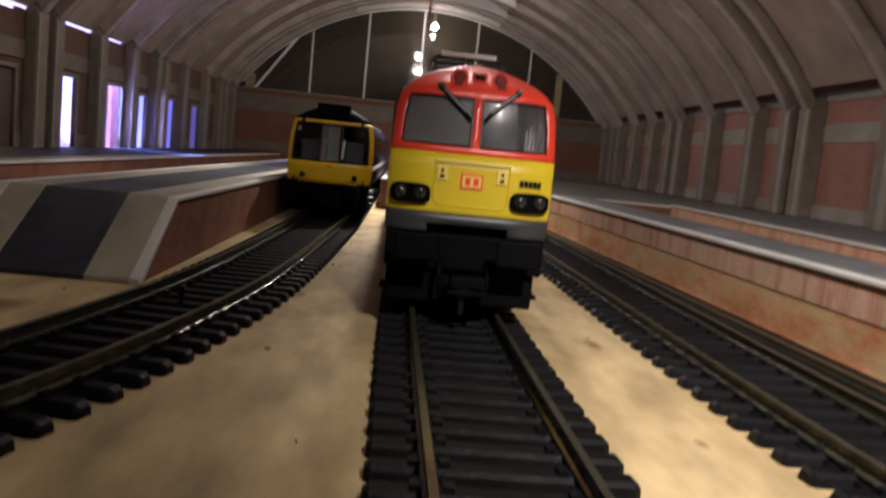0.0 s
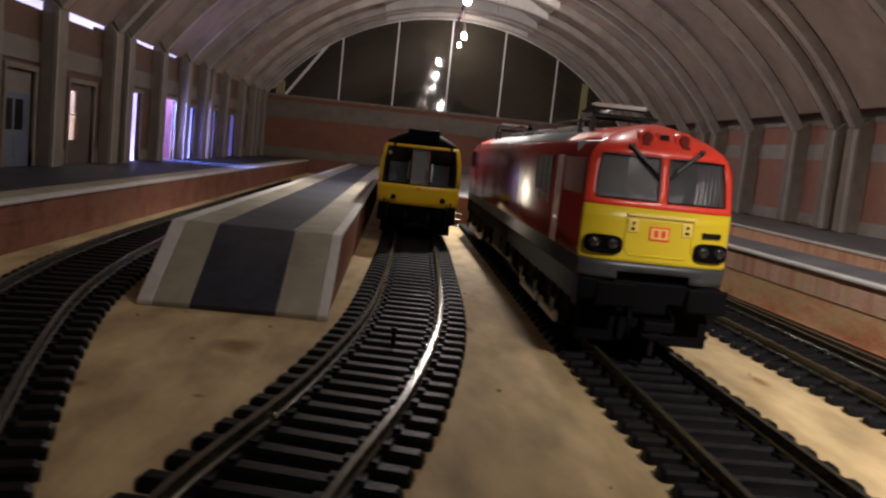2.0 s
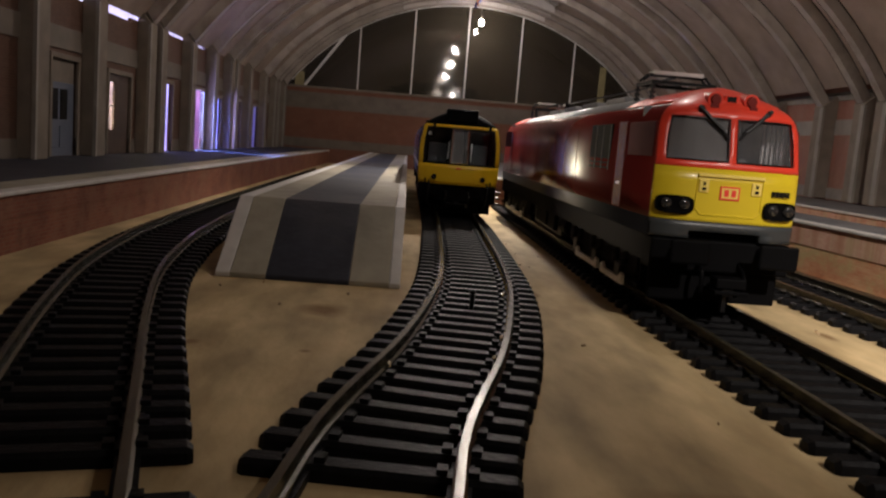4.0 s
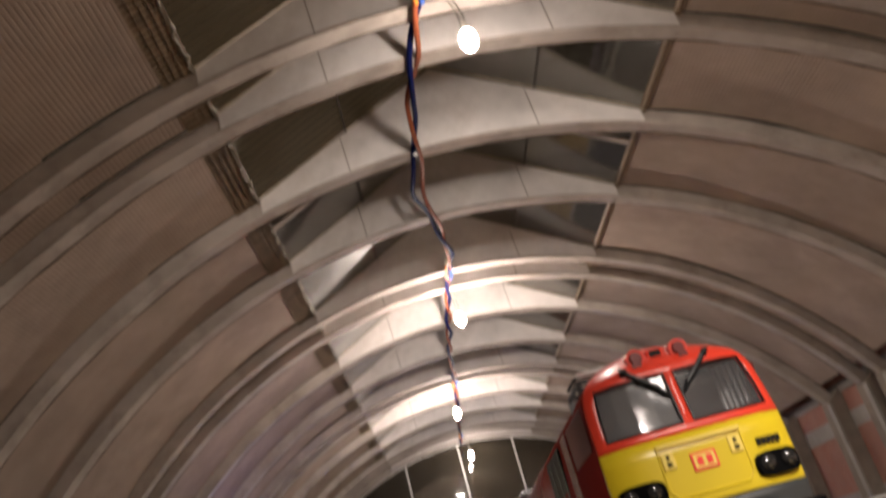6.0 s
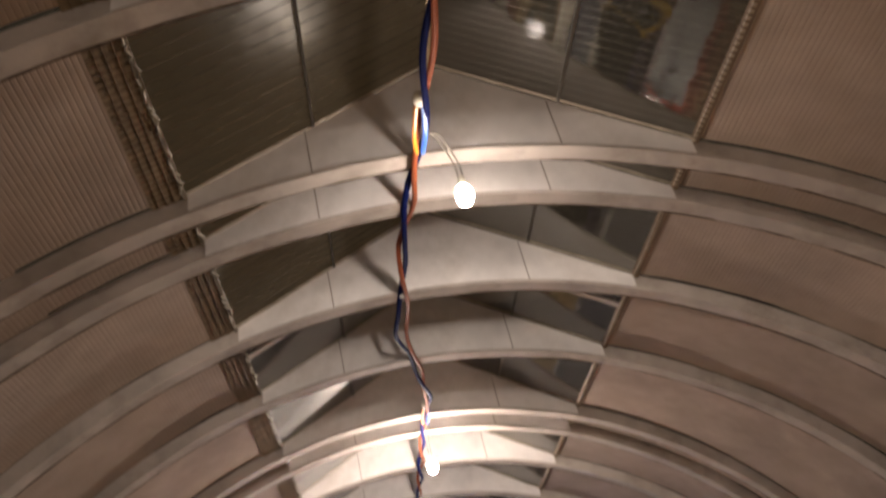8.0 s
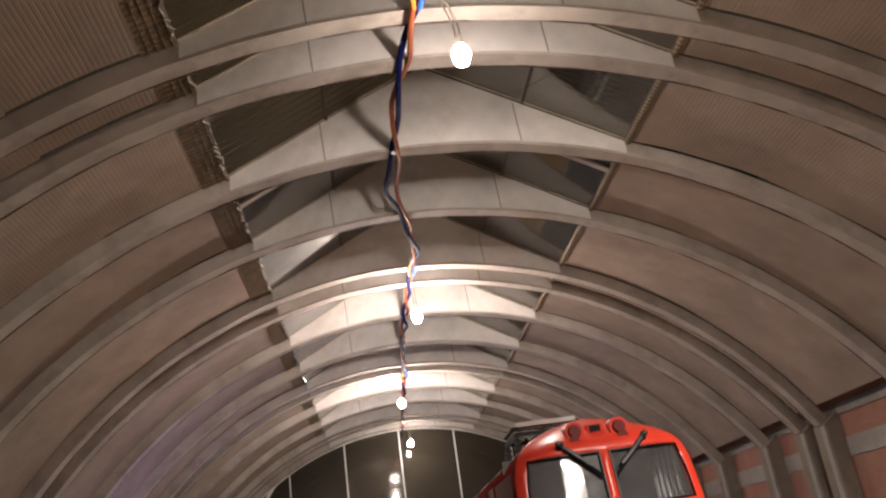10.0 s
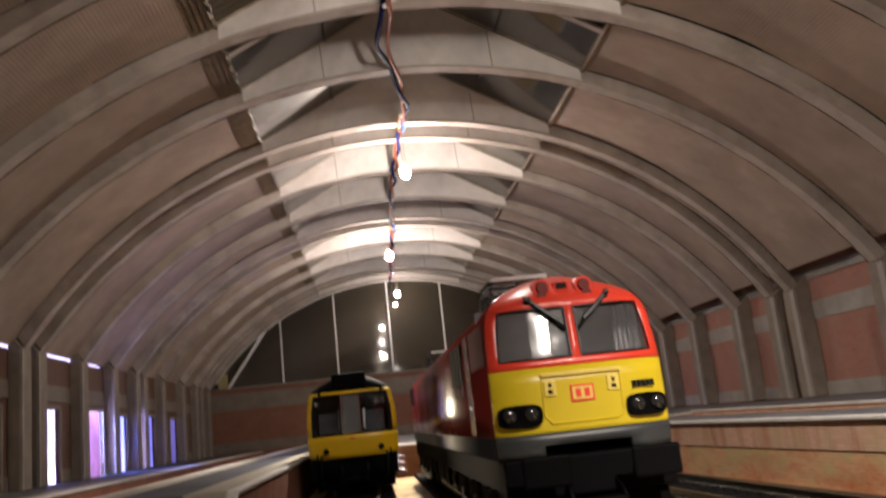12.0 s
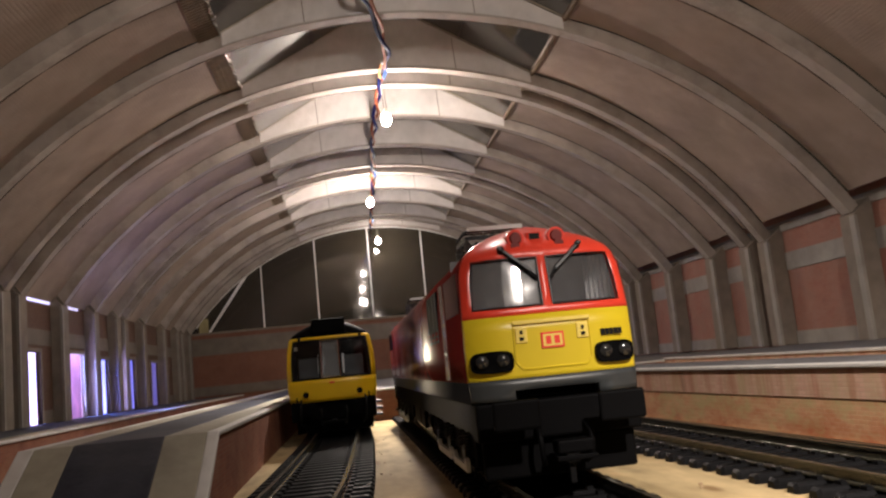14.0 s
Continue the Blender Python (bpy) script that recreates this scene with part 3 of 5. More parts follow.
# ribs: column, haunch, arch and web in one cut card frame
def rib(ys):
    e = thing("roof_rib", MID, ys[1], TOP, "grey-beige card roof rib with arched soffit on two columns", "roof rib", "ribs of the shed roof")
    n = 72
    lower, upper = [], []
    top = arc(WALL_L + 0.4, PANE_L - 0.9, PANEL_R + 0.03, 16) + [(MID, RIDGE_Z)] + arc(PANE_R, WALL_R - 0.3, PANEL_R + 0.03, 16)
    xs, zs = [p[0] for p in top], [p[1] for p in top]
    for k in range(n + 1):
        c = 0.5 - 0.5 * math.cos(math.pi * k / n)
        x = COL_L + 0.05 + (COL_R - COL_L - 0.1) * c
        lower.append((x, arc_z(x, ARCH_R) + 0.05 * noise.noise((k * 0.21, ys[1], 0))))
        x = (WALL_L + 0.4) + (WALL_R - WALL_L - 0.7) * c
        upper.append((x, float(np.interp(x, xs, zs))))
    at = lambda pts, d, dz=0.0: [(x, along(ys, x) + d + 0.04 * noise.noise((x * 0.3, ys[1], 4)), z + dz) for x, z in pts]
    bm = bmesh.new()
    loft(bm, [at(lower, 0), at(lower, RIB_T), at(upper, RIB_T), at(upper, 0), at(lower, 0)])
    part("arch", bm, RIB, e)
    bm = bmesh.new()
    loft(bm, [at(lower, -0.05, 0.07), at(lower, -0.05, -0.04), at(lower, RIB_T + 0.05, -0.04), at(lower, RIB_T + 0.05, 0.07), at(lower, -0.05, 0.07)])
    part("soffit_strip", bm, RIB, e)
    # dark edge of the card along the soffit, uneven in width
    rough = lambda d, dz: [(x, y + 0.03 * noise.noise((x * 0.9, ys[1], 2)), z + 0.05 * noise.noise((x * 0.7, ys[1], 6))) for x, y, z in at(lower, d, dz)]
    bm = bmesh.new()
    loft(bm, [rough(RIB_T + 0.02, 0.06), rough(RIB_T + 0.02, -0.045), rough(RIB_T + 0.10, -0.045), rough(RIB_T + 0.10, 0.06), rough(RIB_T + 0.02, 0.06)])
    part("dark_edge", bm, DARK_EDGE, e, "dark uneven card edge")
    # white paper gusset glued on the web under the glazing, with drawn joints
    gx = np.linspace(PANE_L + 0.1, PANE_R - 0.15, 31)
    lo = [(x, arc_z(x, ARCH_R) + 0.10) for x in gx]
    hi = [(x, max(float(np.interp(x, xs, zs)) - 0.06, arc_z(x, ARCH_R) + 0.11)) for x in gx]
    bm = bmesh.new()
    loft(bm, [at(lo, -0.012), at(lo, -0.035), at(hi, -0.035), at(hi, -0.012)])
    g = part("gusset", bm, GUSSET, e, "white paper gusset")
    for k in (7, 22):
        bm = bmesh.new()
        x0, x1 = gx[k], gx[k] + 0.05
        prism(bm, [(x0, lo[k][1]), (x1, lo[k][1]), (x1 - 0.1, hi[k][1] - 0.05), (x0 - 0.1, hi[k][1] - 0.05)], "y", along(ys, x0) - 0.045, along(ys, x0) - 0.037)
        part("drawn_joint", bm, STONE, g)
    for wall_x, inner_x in ((WALL_L + 0.002, COL_L), (WALL_R - 0.002, COL_R)):
        y0 = along(ys, inner_x) - 0.3
        y1 = y0 + 1.35
        zt = arc_z(inner_x, ARCH_R)
        foot = SIDE_TOP if inner_x < 0 else BAY_Z
        bm = bmesh.new()
        prism(bm, [(wall_x, foot), (inner_x, foot), (inner_x, zt), (wall_x, zt + 0.9)], "y", y0, y1)
        col = part("column", bm, STONE, e, bevel=0.05)
        s = 1 if inner_x < 0 else -1
        # pale strip paints the bulb light on the column's inner face
        part("lit_face_strip", boxes((min(inner_x - s * 0.12, inner_x + s * 0.05), max(inner_x - s * 0.12, inner_x + s * 0.05), y0 - 0.04, y0 + (0.16 if s > 0 else 0.42), foot, zt - 0.1)), PALE_STONE, col, "pale strip painted for the bulb-lit inner face")
    return e


for y in RIBS:
    e = rib(y)
    if y[0] == 57.6:
        # a thin white strip runs along the soffit edge of this rib
        bm = bmesh.new()
        xs_p = np.linspace(-20.2, -15.2, 15)
        wide = lambda x: 0.05 + 0.13 * math.sin(math.pi * (x + 20.2) / 5.0) + 0.04 * noise.noise((x * 2, 1, 1))
        loft(bm, [[(x, along(y, x) - 0.10 - dy * wide(x), arc_z(x, ARCH_R) - 0.06 - dz * wide(x)) for x in xs_p] for dy, dz in ((0, 0), (1.2, 1.0), (1.2, 0.8), (0, -0.15), (0, 0))])
        part("white_edge_strip", bm, GUSSET, e, "thin white strip along the soffit edge")

# side panels of ribbed card between the ribs, and the glazed ridge
WAVES = 100


def side_panel(x0, x1, f0, f1, seed, flute):
    a0, a1 = math.asin((x0 - MID) / PANEL_R), math.asin((x1 - MID) / PANEL_R)
    n, prof = WAVES * 4, []
    for k in range(n + 1):
        a = a0 + (a1 - a0) * k / n
        deep = 0.65 + 0.35 * noise.noise((k * 0.11, seed, 7)) + 0.3 * noise.noise((k * 0.013, seed, 2))
        groove = flute * deep if k % 4 == 0 and 0 < k < n else 0
        r = PANEL_R + groove + 0.05 * noise.noise((a * 3, seed, 1.5))
        prof.append((MID + r * math.sin(a), ARCH_Z + r * math.cos(a)))
    bm = bmesh.new()
    loft(bm, [[(x, f0(x), z) for x, z in prof], [(x, f1(x), z) for x, z in prof]])
    back = [(x + 0.10 * (x - MID) / PANEL_R, z + 0.14) for x, z in prof[::8]]
    loft(bm, [[(x, f0(x), z) for x, z in back], [(x, f1(x), z) for x, z in back]])
    return bm


ceiling = tagged(new("ceiling"), "barrel roof of brownish grey ribbed card with a glazed ridge", "ceiling", kind="structure")
ceiling.empty_display_size = 0.01
FRONT = [(NEAR,) * 3] + [tuple(v + RIB_T for v in ys) for ys in RIBS]
FAR = RIBS + [(BACK - 0.5,) * 3]
slope_l, slope_r = (RIDGE_Z - PANE_Z) / (MID - PANE_L), (RIDGE_Z - PANE_Z) / (PANE_R - MID)


def slab_between(outline, f0, f1, d0=0.0, d1=0.0):
    """A prism along the shed whose ends follow the two ribs."""
    bm = bmesh.new()
    loft(bm, [[(x, f0(x) + d0, z) for x, z in outline], [(x, f1(x) + d1, z) for x, z in outline]], True, True)
    return bm


for fr, fa in zip(FRONT, FAR):
    f0, f1 = (lambda x, q=fr: along(q, x)), (lambda x, q=fa: along(q, x))
    # the card stops a little short of the ribs and leaves dark gaps
    g0 = lambda x, q=fr: along(q, x) + (0.10 + 0.08 * noise.noise((x * 0.4, q[1], 9))) * (1.0 if x > PANE_L - 5 else 0.3)
    g1 = lambda x, q=fa: along(q, x) - (0.17 + 0.11 * noise.noise((x * 0.4, q[1], 11))) * (1.0 if x > PANE_L - 5 else 0.3)
    y0, y1 = f0(MID), f1(MID)
    zl = PANE_Z
    part("side_panel", side_panel(WALL_L + 0.1, PANE_L - 1.0, g0, g1, y0, 0.017 if y0 < 10 else 0.010 if y0 < 15 else 0.004), PANEL, ceiling)
    part("side_panel", side_panel(PANE_R, COL_R - 0.05, g0, g1, y0 + 0.5, 0.017 if y0 < 10 else 0.010 if y0 < 15 else 0.005), PANEL, ceiling)
    za_ = arc_z(PANE_L - 1.0, PANEL_R)
    part("carrier_strip", slab_between([(PANE_L - 1.03, za_ - 0.05), (PANE_L + 0.02, zl + 0.0), (PANE_L + 0.02, zl + 0.12), (PANE_L - 1.03, za_ + 0.08)], f0, f1), CARRIER, ceiling)
    bm = bmesh.new()
    k = y0 + 0.1
    while k < y1 - 0.1:
        prism(bm, [(PANE_L - 1.0, za_ - 0.075), (PANE_L, zl - 0.02), (PANE_L, zl + 0.01), (PANE_L - 1.0, za_ - 0.045)], "y", k, k + 0.07)
        k += 0.27
    for q in (0.2, 0.45, 0.7):
        xq, zq = PANE_L - 1.0 + q, za_ + (zl - za_) * q
        loft(bm, [[(x, f(x), z) for x, z in ((xq, zq - 0.085), (xq + 0.02, zq - 0.085), (xq + 0.02, zq - 0.03), (xq, zq - 0.03))] for f in (f0, f1)], True, True)
    part("strip_ridges", bm, RIDGE_BROWN, ceiling)["kind"] = "stuff"
    part("acetate_lip", slab_between([(PANE_L - 0.04, zl - 0.10), (PANE_L + 0.10, zl - 0.06), (PANE_L + 0.10, zl - 0.03), (PANE_L - 0.04, zl - 0.07)], f0, f1), LIP, ceiling, "glinting clear lip")
    part("carrier_strip", slab_between([(PANE_R - 0.16, zl - 0.08), (PANE_R + 0.04, zl - 0.12), (PANE_R + 0.04, zl + 0.14), (PANE_R - 0.16, zl + 0.16)], f0, f1), RIDGE_BROWN, ceiling)
    bm = bmesh.new()
    k = y0 + 0.15
    while k < y1 - 0.15:
        box(bm, PANE_R - 0.19, PANE_R - 0.02, k, k + 0.12, zl - 0.10, zl - 0.02)
        k += 0.25
    part("edge_beads", bm, STRIP, ceiling)["kind"] = "stuff"
    if y1 - y0 > 1.0:
        # ridge panes, one each side, with a dark bar along the middle and fine cross bars
        for xa, xb, s in ((PANE_L, MID, slope_l), (PANE_R, MID, -slope_r)):
            za = lambda x: zl + 0.10 + (x - xa) * s
            part("ridge_pane", slab_between([(xa, za(xa)), (xb, za(xb)), (xb, za(xb) + 0.04), (xa, za(xa) + 0.04)], f0, f1), (FROSTED if y0 < 17 else DULL_ACETATE if y0 < 25 else THIN_HAZE if y0 < 34 else HAZY) if s > 0 else ACETATE, ceiling, "clear acetate").visible_shadow = False
            xm = (xa + xb) / 2
            part("glazing_bar", slab_between([(xm - 0.05, za(xm) - 0.10), (xm + 0.05, za(xm) - 0.10), (xm + 0.05, za(xm) - 0.01), (xm - 0.05, za(xm) - 0.01)], f0, f1), DARK_BAR, ceiling)
            if 18 < y0 < 19 or 71 < y0 < 79:
                # a spare purlin laid across the glazing
                xo = xa + (xb - xa) * 0.62
                part("purlin", slab_between([(xa, za(xa) - 0.13), (xo, za(xo) - 0.13), (xo, za(xo) - 0.008), (xa, za(xa) - 0.008)], f0, f0, 2.0, 2.35), RIB, ceiling)
            bm = bmesh.new()
            k = y0 + 0.24
            while k < y1 - 0.1:
                zo = -0.03 if s > 0 and y0 < 18 else 0.045
                prism(bm, [(xa, za(xa) + zo), (xb, za(xb) + zo), (xb, za(xb) + zo + 0.015), (xa, za(xa) + zo + 0.015)], "y", k, k + 0.022)
                k += 0.5 if s > 0 else 0.36
            part("fine_bars", bm, BAR_BROWN if s > 0 else DARK_BAR, ceiling)["kind"] = "stuff"
            part("pane_strip", slab_between([(xa, za(xa) - 0.06), (xb, za(xb) - 0.06), (xb, za(xb) - 0.005), (xa, za(xa) - 0.005)], f1, f1, -0.12, -0.04), STRIP, ceiling)
    part("ridge_strip", slab_between([(MID - 0.1, RIDGE_Z - 0.02), (MID + 0.1, RIDGE_Z - 0.02), (MID + 0.1, RIDGE_Z + 0.22), (MID - 0.1, RIDGE_Z + 0.22)], f0, f1), TIMBER, ceiling)
    # eaves: white strip on the doorway side, dark gap on the other
    ze = arc_z(COL_L + 0.05, PANEL_R)
    part("eave_board", slab_between([(WALL_R + 0.3, ze + 0.25), (COL_R - 0.05, ze + 0.12), (COL_R - 0.05, ze + 0.2), (WALL_R + 0.3, ze + 0.33)], f0, f1), STONE, ceiling)
    # pale shiny slivers added along the lip to stand in for its glints
    rng = random.Random(int(y0 * 10))
    bm = bmesh.new()
    k = y0 + 0.2
    while k < y1 - 0.5:
        n = rng.uniform(0.15, 1.0)
        if rng.random() < 0.85:
            w, dz = rng.uniform(0.018, 0.05), rng.uniform(-0.08, 0.02)
            pts = [(PANE_L + 0.04 + rng.uniform(-0.11, 0.14), min(k + n * q / 3, y1 - 0.1), zl - 0.11 + dz + rng.uniform(-0.03, 0.03)) for q in range(4)]
            loft(bm, [[(x - w, y, z), (x, y, z - 0.03), (x + w, y, z + 0.03), (x, y, z + 0.02)] for x, y, z in pts], True, True)
        k += n * 0.7 + rng.uniform(0.05, 0.35)
    if bm.faces:
        part("lip_glints", bm, LIP_GLINT, ceiling, "pale shiny slivers standing in for glints on the lip")["kind"] = "stuff"


# black strip and a thin edge rail between the bay track and its platform
SKEW = 0.05  # the bay platform runs a little askew to the shed
strip = tagged(part("trackside_strip", boxes((6.75, 8.25, -14, 32.9, 0.004, 0.05)), SLEEPER), "black strip along the platform foot", "ballast", kind="structure")
er = tagged(part("edge_rail", boxes((7.35, 7.47, -14, 32.9, 0.05, 0.2), (7.29, 7.53, -14, 32.9, 0.048, 0.075)), RAIL), "thin dull metal rail laid along the platform foot", "rail")
strip.rotation_euler.z = er.rotation_euler.z = SKEW


# ---- platforms ----
def stripes(bm, xs, y0, y1, z0, z1, mats):
    """Top surface bands: xs are the lines between bands."""
    for a, b, m in zip(xs, xs[1:], mats):
        n0 = len(bm.faces)
        box(bm, a, b, y0, y1, z0, z1)
        bm.faces.ensure_lookup_table()
        for f in bm.faces[n0:]:
            f.material_index = m


def platform(name, label, x0, x1, y0, y1, face_mat, bands, ramp=0.0, seam=True, low=BRICK_LEFT, top=TOP):
    e = thing(name, (x0 + x1) / 2, y0, 0, label, "platform", kind="structure")
    yt = y0 + ramp
    bm = bmesh.new()
    if ramp:
        prism(bm, [(y0, 0), (y1, 0), (y1, top - 0.12), (yt, top - 0.12), (y0, 0.02)], "x", x0 + 0.06, x1 - 0.06)
    else:
        box(bm, x0 + 0.06, x1 - 0.06, y0, y1, 0, top - 0.12)
    part("brick_side", bm, low, e)
    if seam:
        part("brick_coping", boxes((x0 + 0.035, x1 - 0.035, yt + 0.02, y1, top - (0.86 if x0 > 0 else 0.70), top - 0.125)), face_mat, e)
    for a, b, m, nm, lb in bands:
        bm = bmesh.new()
        if ramp:
            prism(bm, [(y0 - 0.05, 0.0), (y0 - 0.05, 0.12), (yt, top), (y1, top), (y1, top - 0.118), (yt + 0.02, top - 0.118), (y0 + 0.15, 0.0)], "x", a, b)
        else:
            box(bm, a, b, y0, y1, top - 0.118, top)
        part(nm, bm, m, e, lb, bevel=0.03)
    return e


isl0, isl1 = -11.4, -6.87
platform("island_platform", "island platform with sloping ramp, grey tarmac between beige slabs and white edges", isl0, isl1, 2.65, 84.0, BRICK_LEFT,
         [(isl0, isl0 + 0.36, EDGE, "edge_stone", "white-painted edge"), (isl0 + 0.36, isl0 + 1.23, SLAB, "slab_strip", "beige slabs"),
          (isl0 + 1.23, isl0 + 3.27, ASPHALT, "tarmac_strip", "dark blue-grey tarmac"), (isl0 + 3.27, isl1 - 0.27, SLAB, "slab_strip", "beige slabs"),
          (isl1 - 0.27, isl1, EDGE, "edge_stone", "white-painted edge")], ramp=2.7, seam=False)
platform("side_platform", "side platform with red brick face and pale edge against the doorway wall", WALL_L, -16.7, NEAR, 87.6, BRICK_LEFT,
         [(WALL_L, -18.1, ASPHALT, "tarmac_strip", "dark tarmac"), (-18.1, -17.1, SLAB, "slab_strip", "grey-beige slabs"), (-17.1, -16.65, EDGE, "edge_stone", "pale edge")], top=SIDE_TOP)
bay = platform("bay_platform", "platform with mottled orange brick face, white edge and grey top", 8.3, 11.2, NEAR, 32.9, BRICK_RIGHT_UP,
               [(8.26, 8.65, EDGE, "edge_stone", "white-painted edge"), (8.65, 11.2, BAY_TOP, "tarmac_strip", "grey tarmac")], low=BRICK_RIGHT, top=BAY_Z)
bay.rotation_euler.z = SKEW
bay.location.x -= NEAR * CM * SKEW
platform("wall_platform", "platform along the brick wall with pink brick face and white edge", 14.8, WALL_R, NEAR, 33.0, BRICK_RIGHT_UP,
         [(14.76, 15.1, EDGE, "edge_stone", "white-painted edge"), (15.1, WALL_R, BAY_TOP, "tarmac_strip", "grey tarmac")], low=BRICK_RIGHT, top=BAY_Z)
conc = thing("concourse", 8.0, 33.0, 0, "cross platform behind the buffers with brick face and white edge", "platform", kind="structure")
part("brick_side", boxes((-2.54, WALL_R, 33.06, 87.6, 0, TOP - 0.12)), BRICK_END, conc)
part("edge_stone", boxes((-2.6, WALL_R, 33.0, 33.5, TOP - 0.118, TOP)), EDGE, conc, "white-painted edge", bevel=0.03)
part("edge_stone", boxes((-2.6, -2.2, 33.5, 87.6, TOP - 0.118, TOP)), EDGE, conc, "white-painted edge", bevel=0.03)
part("tarmac_strip", boxes((-2.2, WALL_R, 33.5, 87.6, TOP - 0.118, TOP)), CONCOURSE, conc, "worn grey slabs")


# ---- track ----
def track_line(knots):
    ys, xs = [k[0] for k in knots], [k[1] for k in knots]

    def x_at(y):
        # smooth cubic through the knots
        i = max(0, min(len(ys) - 2, int(np.searchsorted(ys, y)) - 1))
        m = [(xs[min(k + 1, len(xs) - 1)] - xs[max(k - 1, 0)]) / (ys[min(k + 1, len(ys) - 1)] - ys[max(k - 1, 0)]) for k in range(len(xs))]
        h = ys[i + 1] - ys[i]
        t = (y - ys[i]) / h
        return ((2 * t ** 3 - 3 * t * t + 1) * xs[i] + (t ** 3 - 2 * t * t + t) * h * m[i] + (3 * t * t - 2 * t ** 3) * xs[i + 1] + (t ** 3 - t * t) * h * m[i + 1])
    return x_at


def sleeper_mesh():
    bm = bmesh.new()
    ring = lambda x, k, top: [(x, -0.185 * k, 0.0), (x, 0.185 * k, 0.0), (x, 0.17 * k, top * 0.7), (x, 0.12 * k, top), (x, -0.12 * k, top), (x, -0.17 * k, top * 0.7)]
    loft(bm, [ring(-1.53, 0.7, 0.13), ring(-1.46, 1.0, 0.185), ring(1.46, 1.0, 0.185), ring(1.53, 0.7, 0.13)], True, True)
    for s in (-0.825, 0.825):
        for d in (-0.17, 0.17):
            box(bm, s + d - 0.06, s + d + 0.06, -0.09, 0.09, 0.185, 0.25)
    for v in bm.verts:
        v.co *= CM
    me = bpy.data.meshes.new("sleeper")
    bmesh.ops.recalc_face_normals(bm, faces=bm.faces)
    bm.to_mesh(me)
    bm.free()
    me.materials.append(SLEEPER)
    return me


SLEEPER_MESH = sleeper_mesh()
RAIL_SHAPE = [(-0.085, 0.19), (0.085, 0.19), (0.08, 0.225), (0.035, 0.245), (0.03, 0.37), (0.048, 0.385), (0.048, 0.43), (-0.048, 0.43), (-0.048, 0.385), (-0.03, 0.37), (-0.035, 0.245), (-0.08, 0.225)]


def track(label, knots, y0, y1, gap=()):
    line = track_line(knots)
    e = thing("track", line(0), y0, 0, label, "track", "tracks in the station")
    fine = np.arange(y0, y1 + 0.01, 0.5)
    for side in (-1, 1):
        rings = []
        for y in fine:
            d = Vector((line(y + 0.1) - line(y - 0.1), 0.2, 0)).normalized()
            c = Vector((line(y), y, 0)) + Vector((d.y, -d.x, 0)) * 0.86 * side
            rings.append([c + Vector((d.y * u, -d.x * u, w)) for u, w in RAIL_SHAPE])
        bm = bmesh.new()
        loft(bm, rings, True, True)
        part("rail", bm, RAIL, e, "dull nickel-silver rail", smooth=True)
        bm = bmesh.new()
        rings = []
        for y in fine:
            d = Vector((line(y + 0.1) - line(y - 0.1), 0.2, 0)).normalized()
            c = Vector((line(y), y, 0)) + Vector((d.y, -d.x, 0)) * 0.86 * side
            rings.append([c + Vector((d.y * u, -d.x * u, w)) for u, w in ((-0.13, 0.03), (0.13, 0.03), (0.13, 0.13), (-0.13, 0.13))])
        loft(bm, rings, True, True)
        part("sleeper_web", bm, SLEEPER, e)
    y, k = y0 + 0.3, 0
    while y < y1:
        if gap and gap[0] < y < gap[1]:
            y += 0.68  # no sleepers where two lengths of track join
            continue
        d = math.atan2(line(y + 0.1) - line(y - 0.1), 0.2)
        ob = new("sleeper", SLEEPER_MESH)
        ob.parent = e
        ob.location = Vector((line(y), y, 0)) * CM - e.location
        ob.rotation_euler = (0, 0, -d + radians(random.uniform(-0.7, 0.7)))
        y += 0.68 * math.cos(d)
    return e


track("dark plastic-sleepered model track curving away past the island platform", [(-40, -13.5), (-22, -9.3), (-11.3, -7.23), (-8.2, -6.84), (-4.4, -6.0), (-1, -5.45), (2.2, -5.08), (6, -4.86), (12, -4.68), (20, -4.52), (60, -4.5)], -34, 55, (-10.25, -9.6))
TURN = radians(0.15)  # the locomotive stands a little off the line of the shed
track("straight dark model track under the red locomotive", [(-40, 0.70), (-8, 0.14), (0, 0.02), (8, -0.02), (33, -0.1)], -34, 32.4)
track("dark model track beside the orange brick platform", [(-40, 8.6), (-12, 5.9), (-5, 5.42), (0, 5.25), (5, 5.13), (10, 5.0), (20, 4.75), (33, 4.6)], -12, 32.4)
track("dark model track curving in beside the side platform", [(-40, -1.5), (-16, -8.6), (-11.5, -9.85), (-7, -11.1), (-3.2, -12.15), (0.9, -13.1), (4.4, -13.62), (8, -13.98), (14, -14.2), (60, -14.4)], -16, 60, (-10.25, -9.6))


# ---- electric locomotive ----
LOCO_HALF = [(2.05, 1.59), (2.4, 1.61), (3.0, 1.62), (3.6, 1.61), (4.1, 1.59), (4.5, 1.56), (4.7, 1.49), (4.88, 1.35), (5.04, 1.14), (5.18, 0.89), (5.29, 0.63), (5.37, 0.34), (5.40, 0.02)]


def half_width(table, z):
    return float(np.interp(z, [p[0] for p in table], [p[1] for p in table]))


def loco_front(u, z):
    """How far the nose lies behind its foremost plane at side ratio u and height z."""
    rake = 0.0 if z < 3.6 else 0.20 * (min(z, 4.75) - 3.6) + (0.95 * ((z - 4.75) / 0.65) ** 1.6 if z > 4.75 else 0)
    return 0.02 + rake + 0.30 * abs(u) ** 5


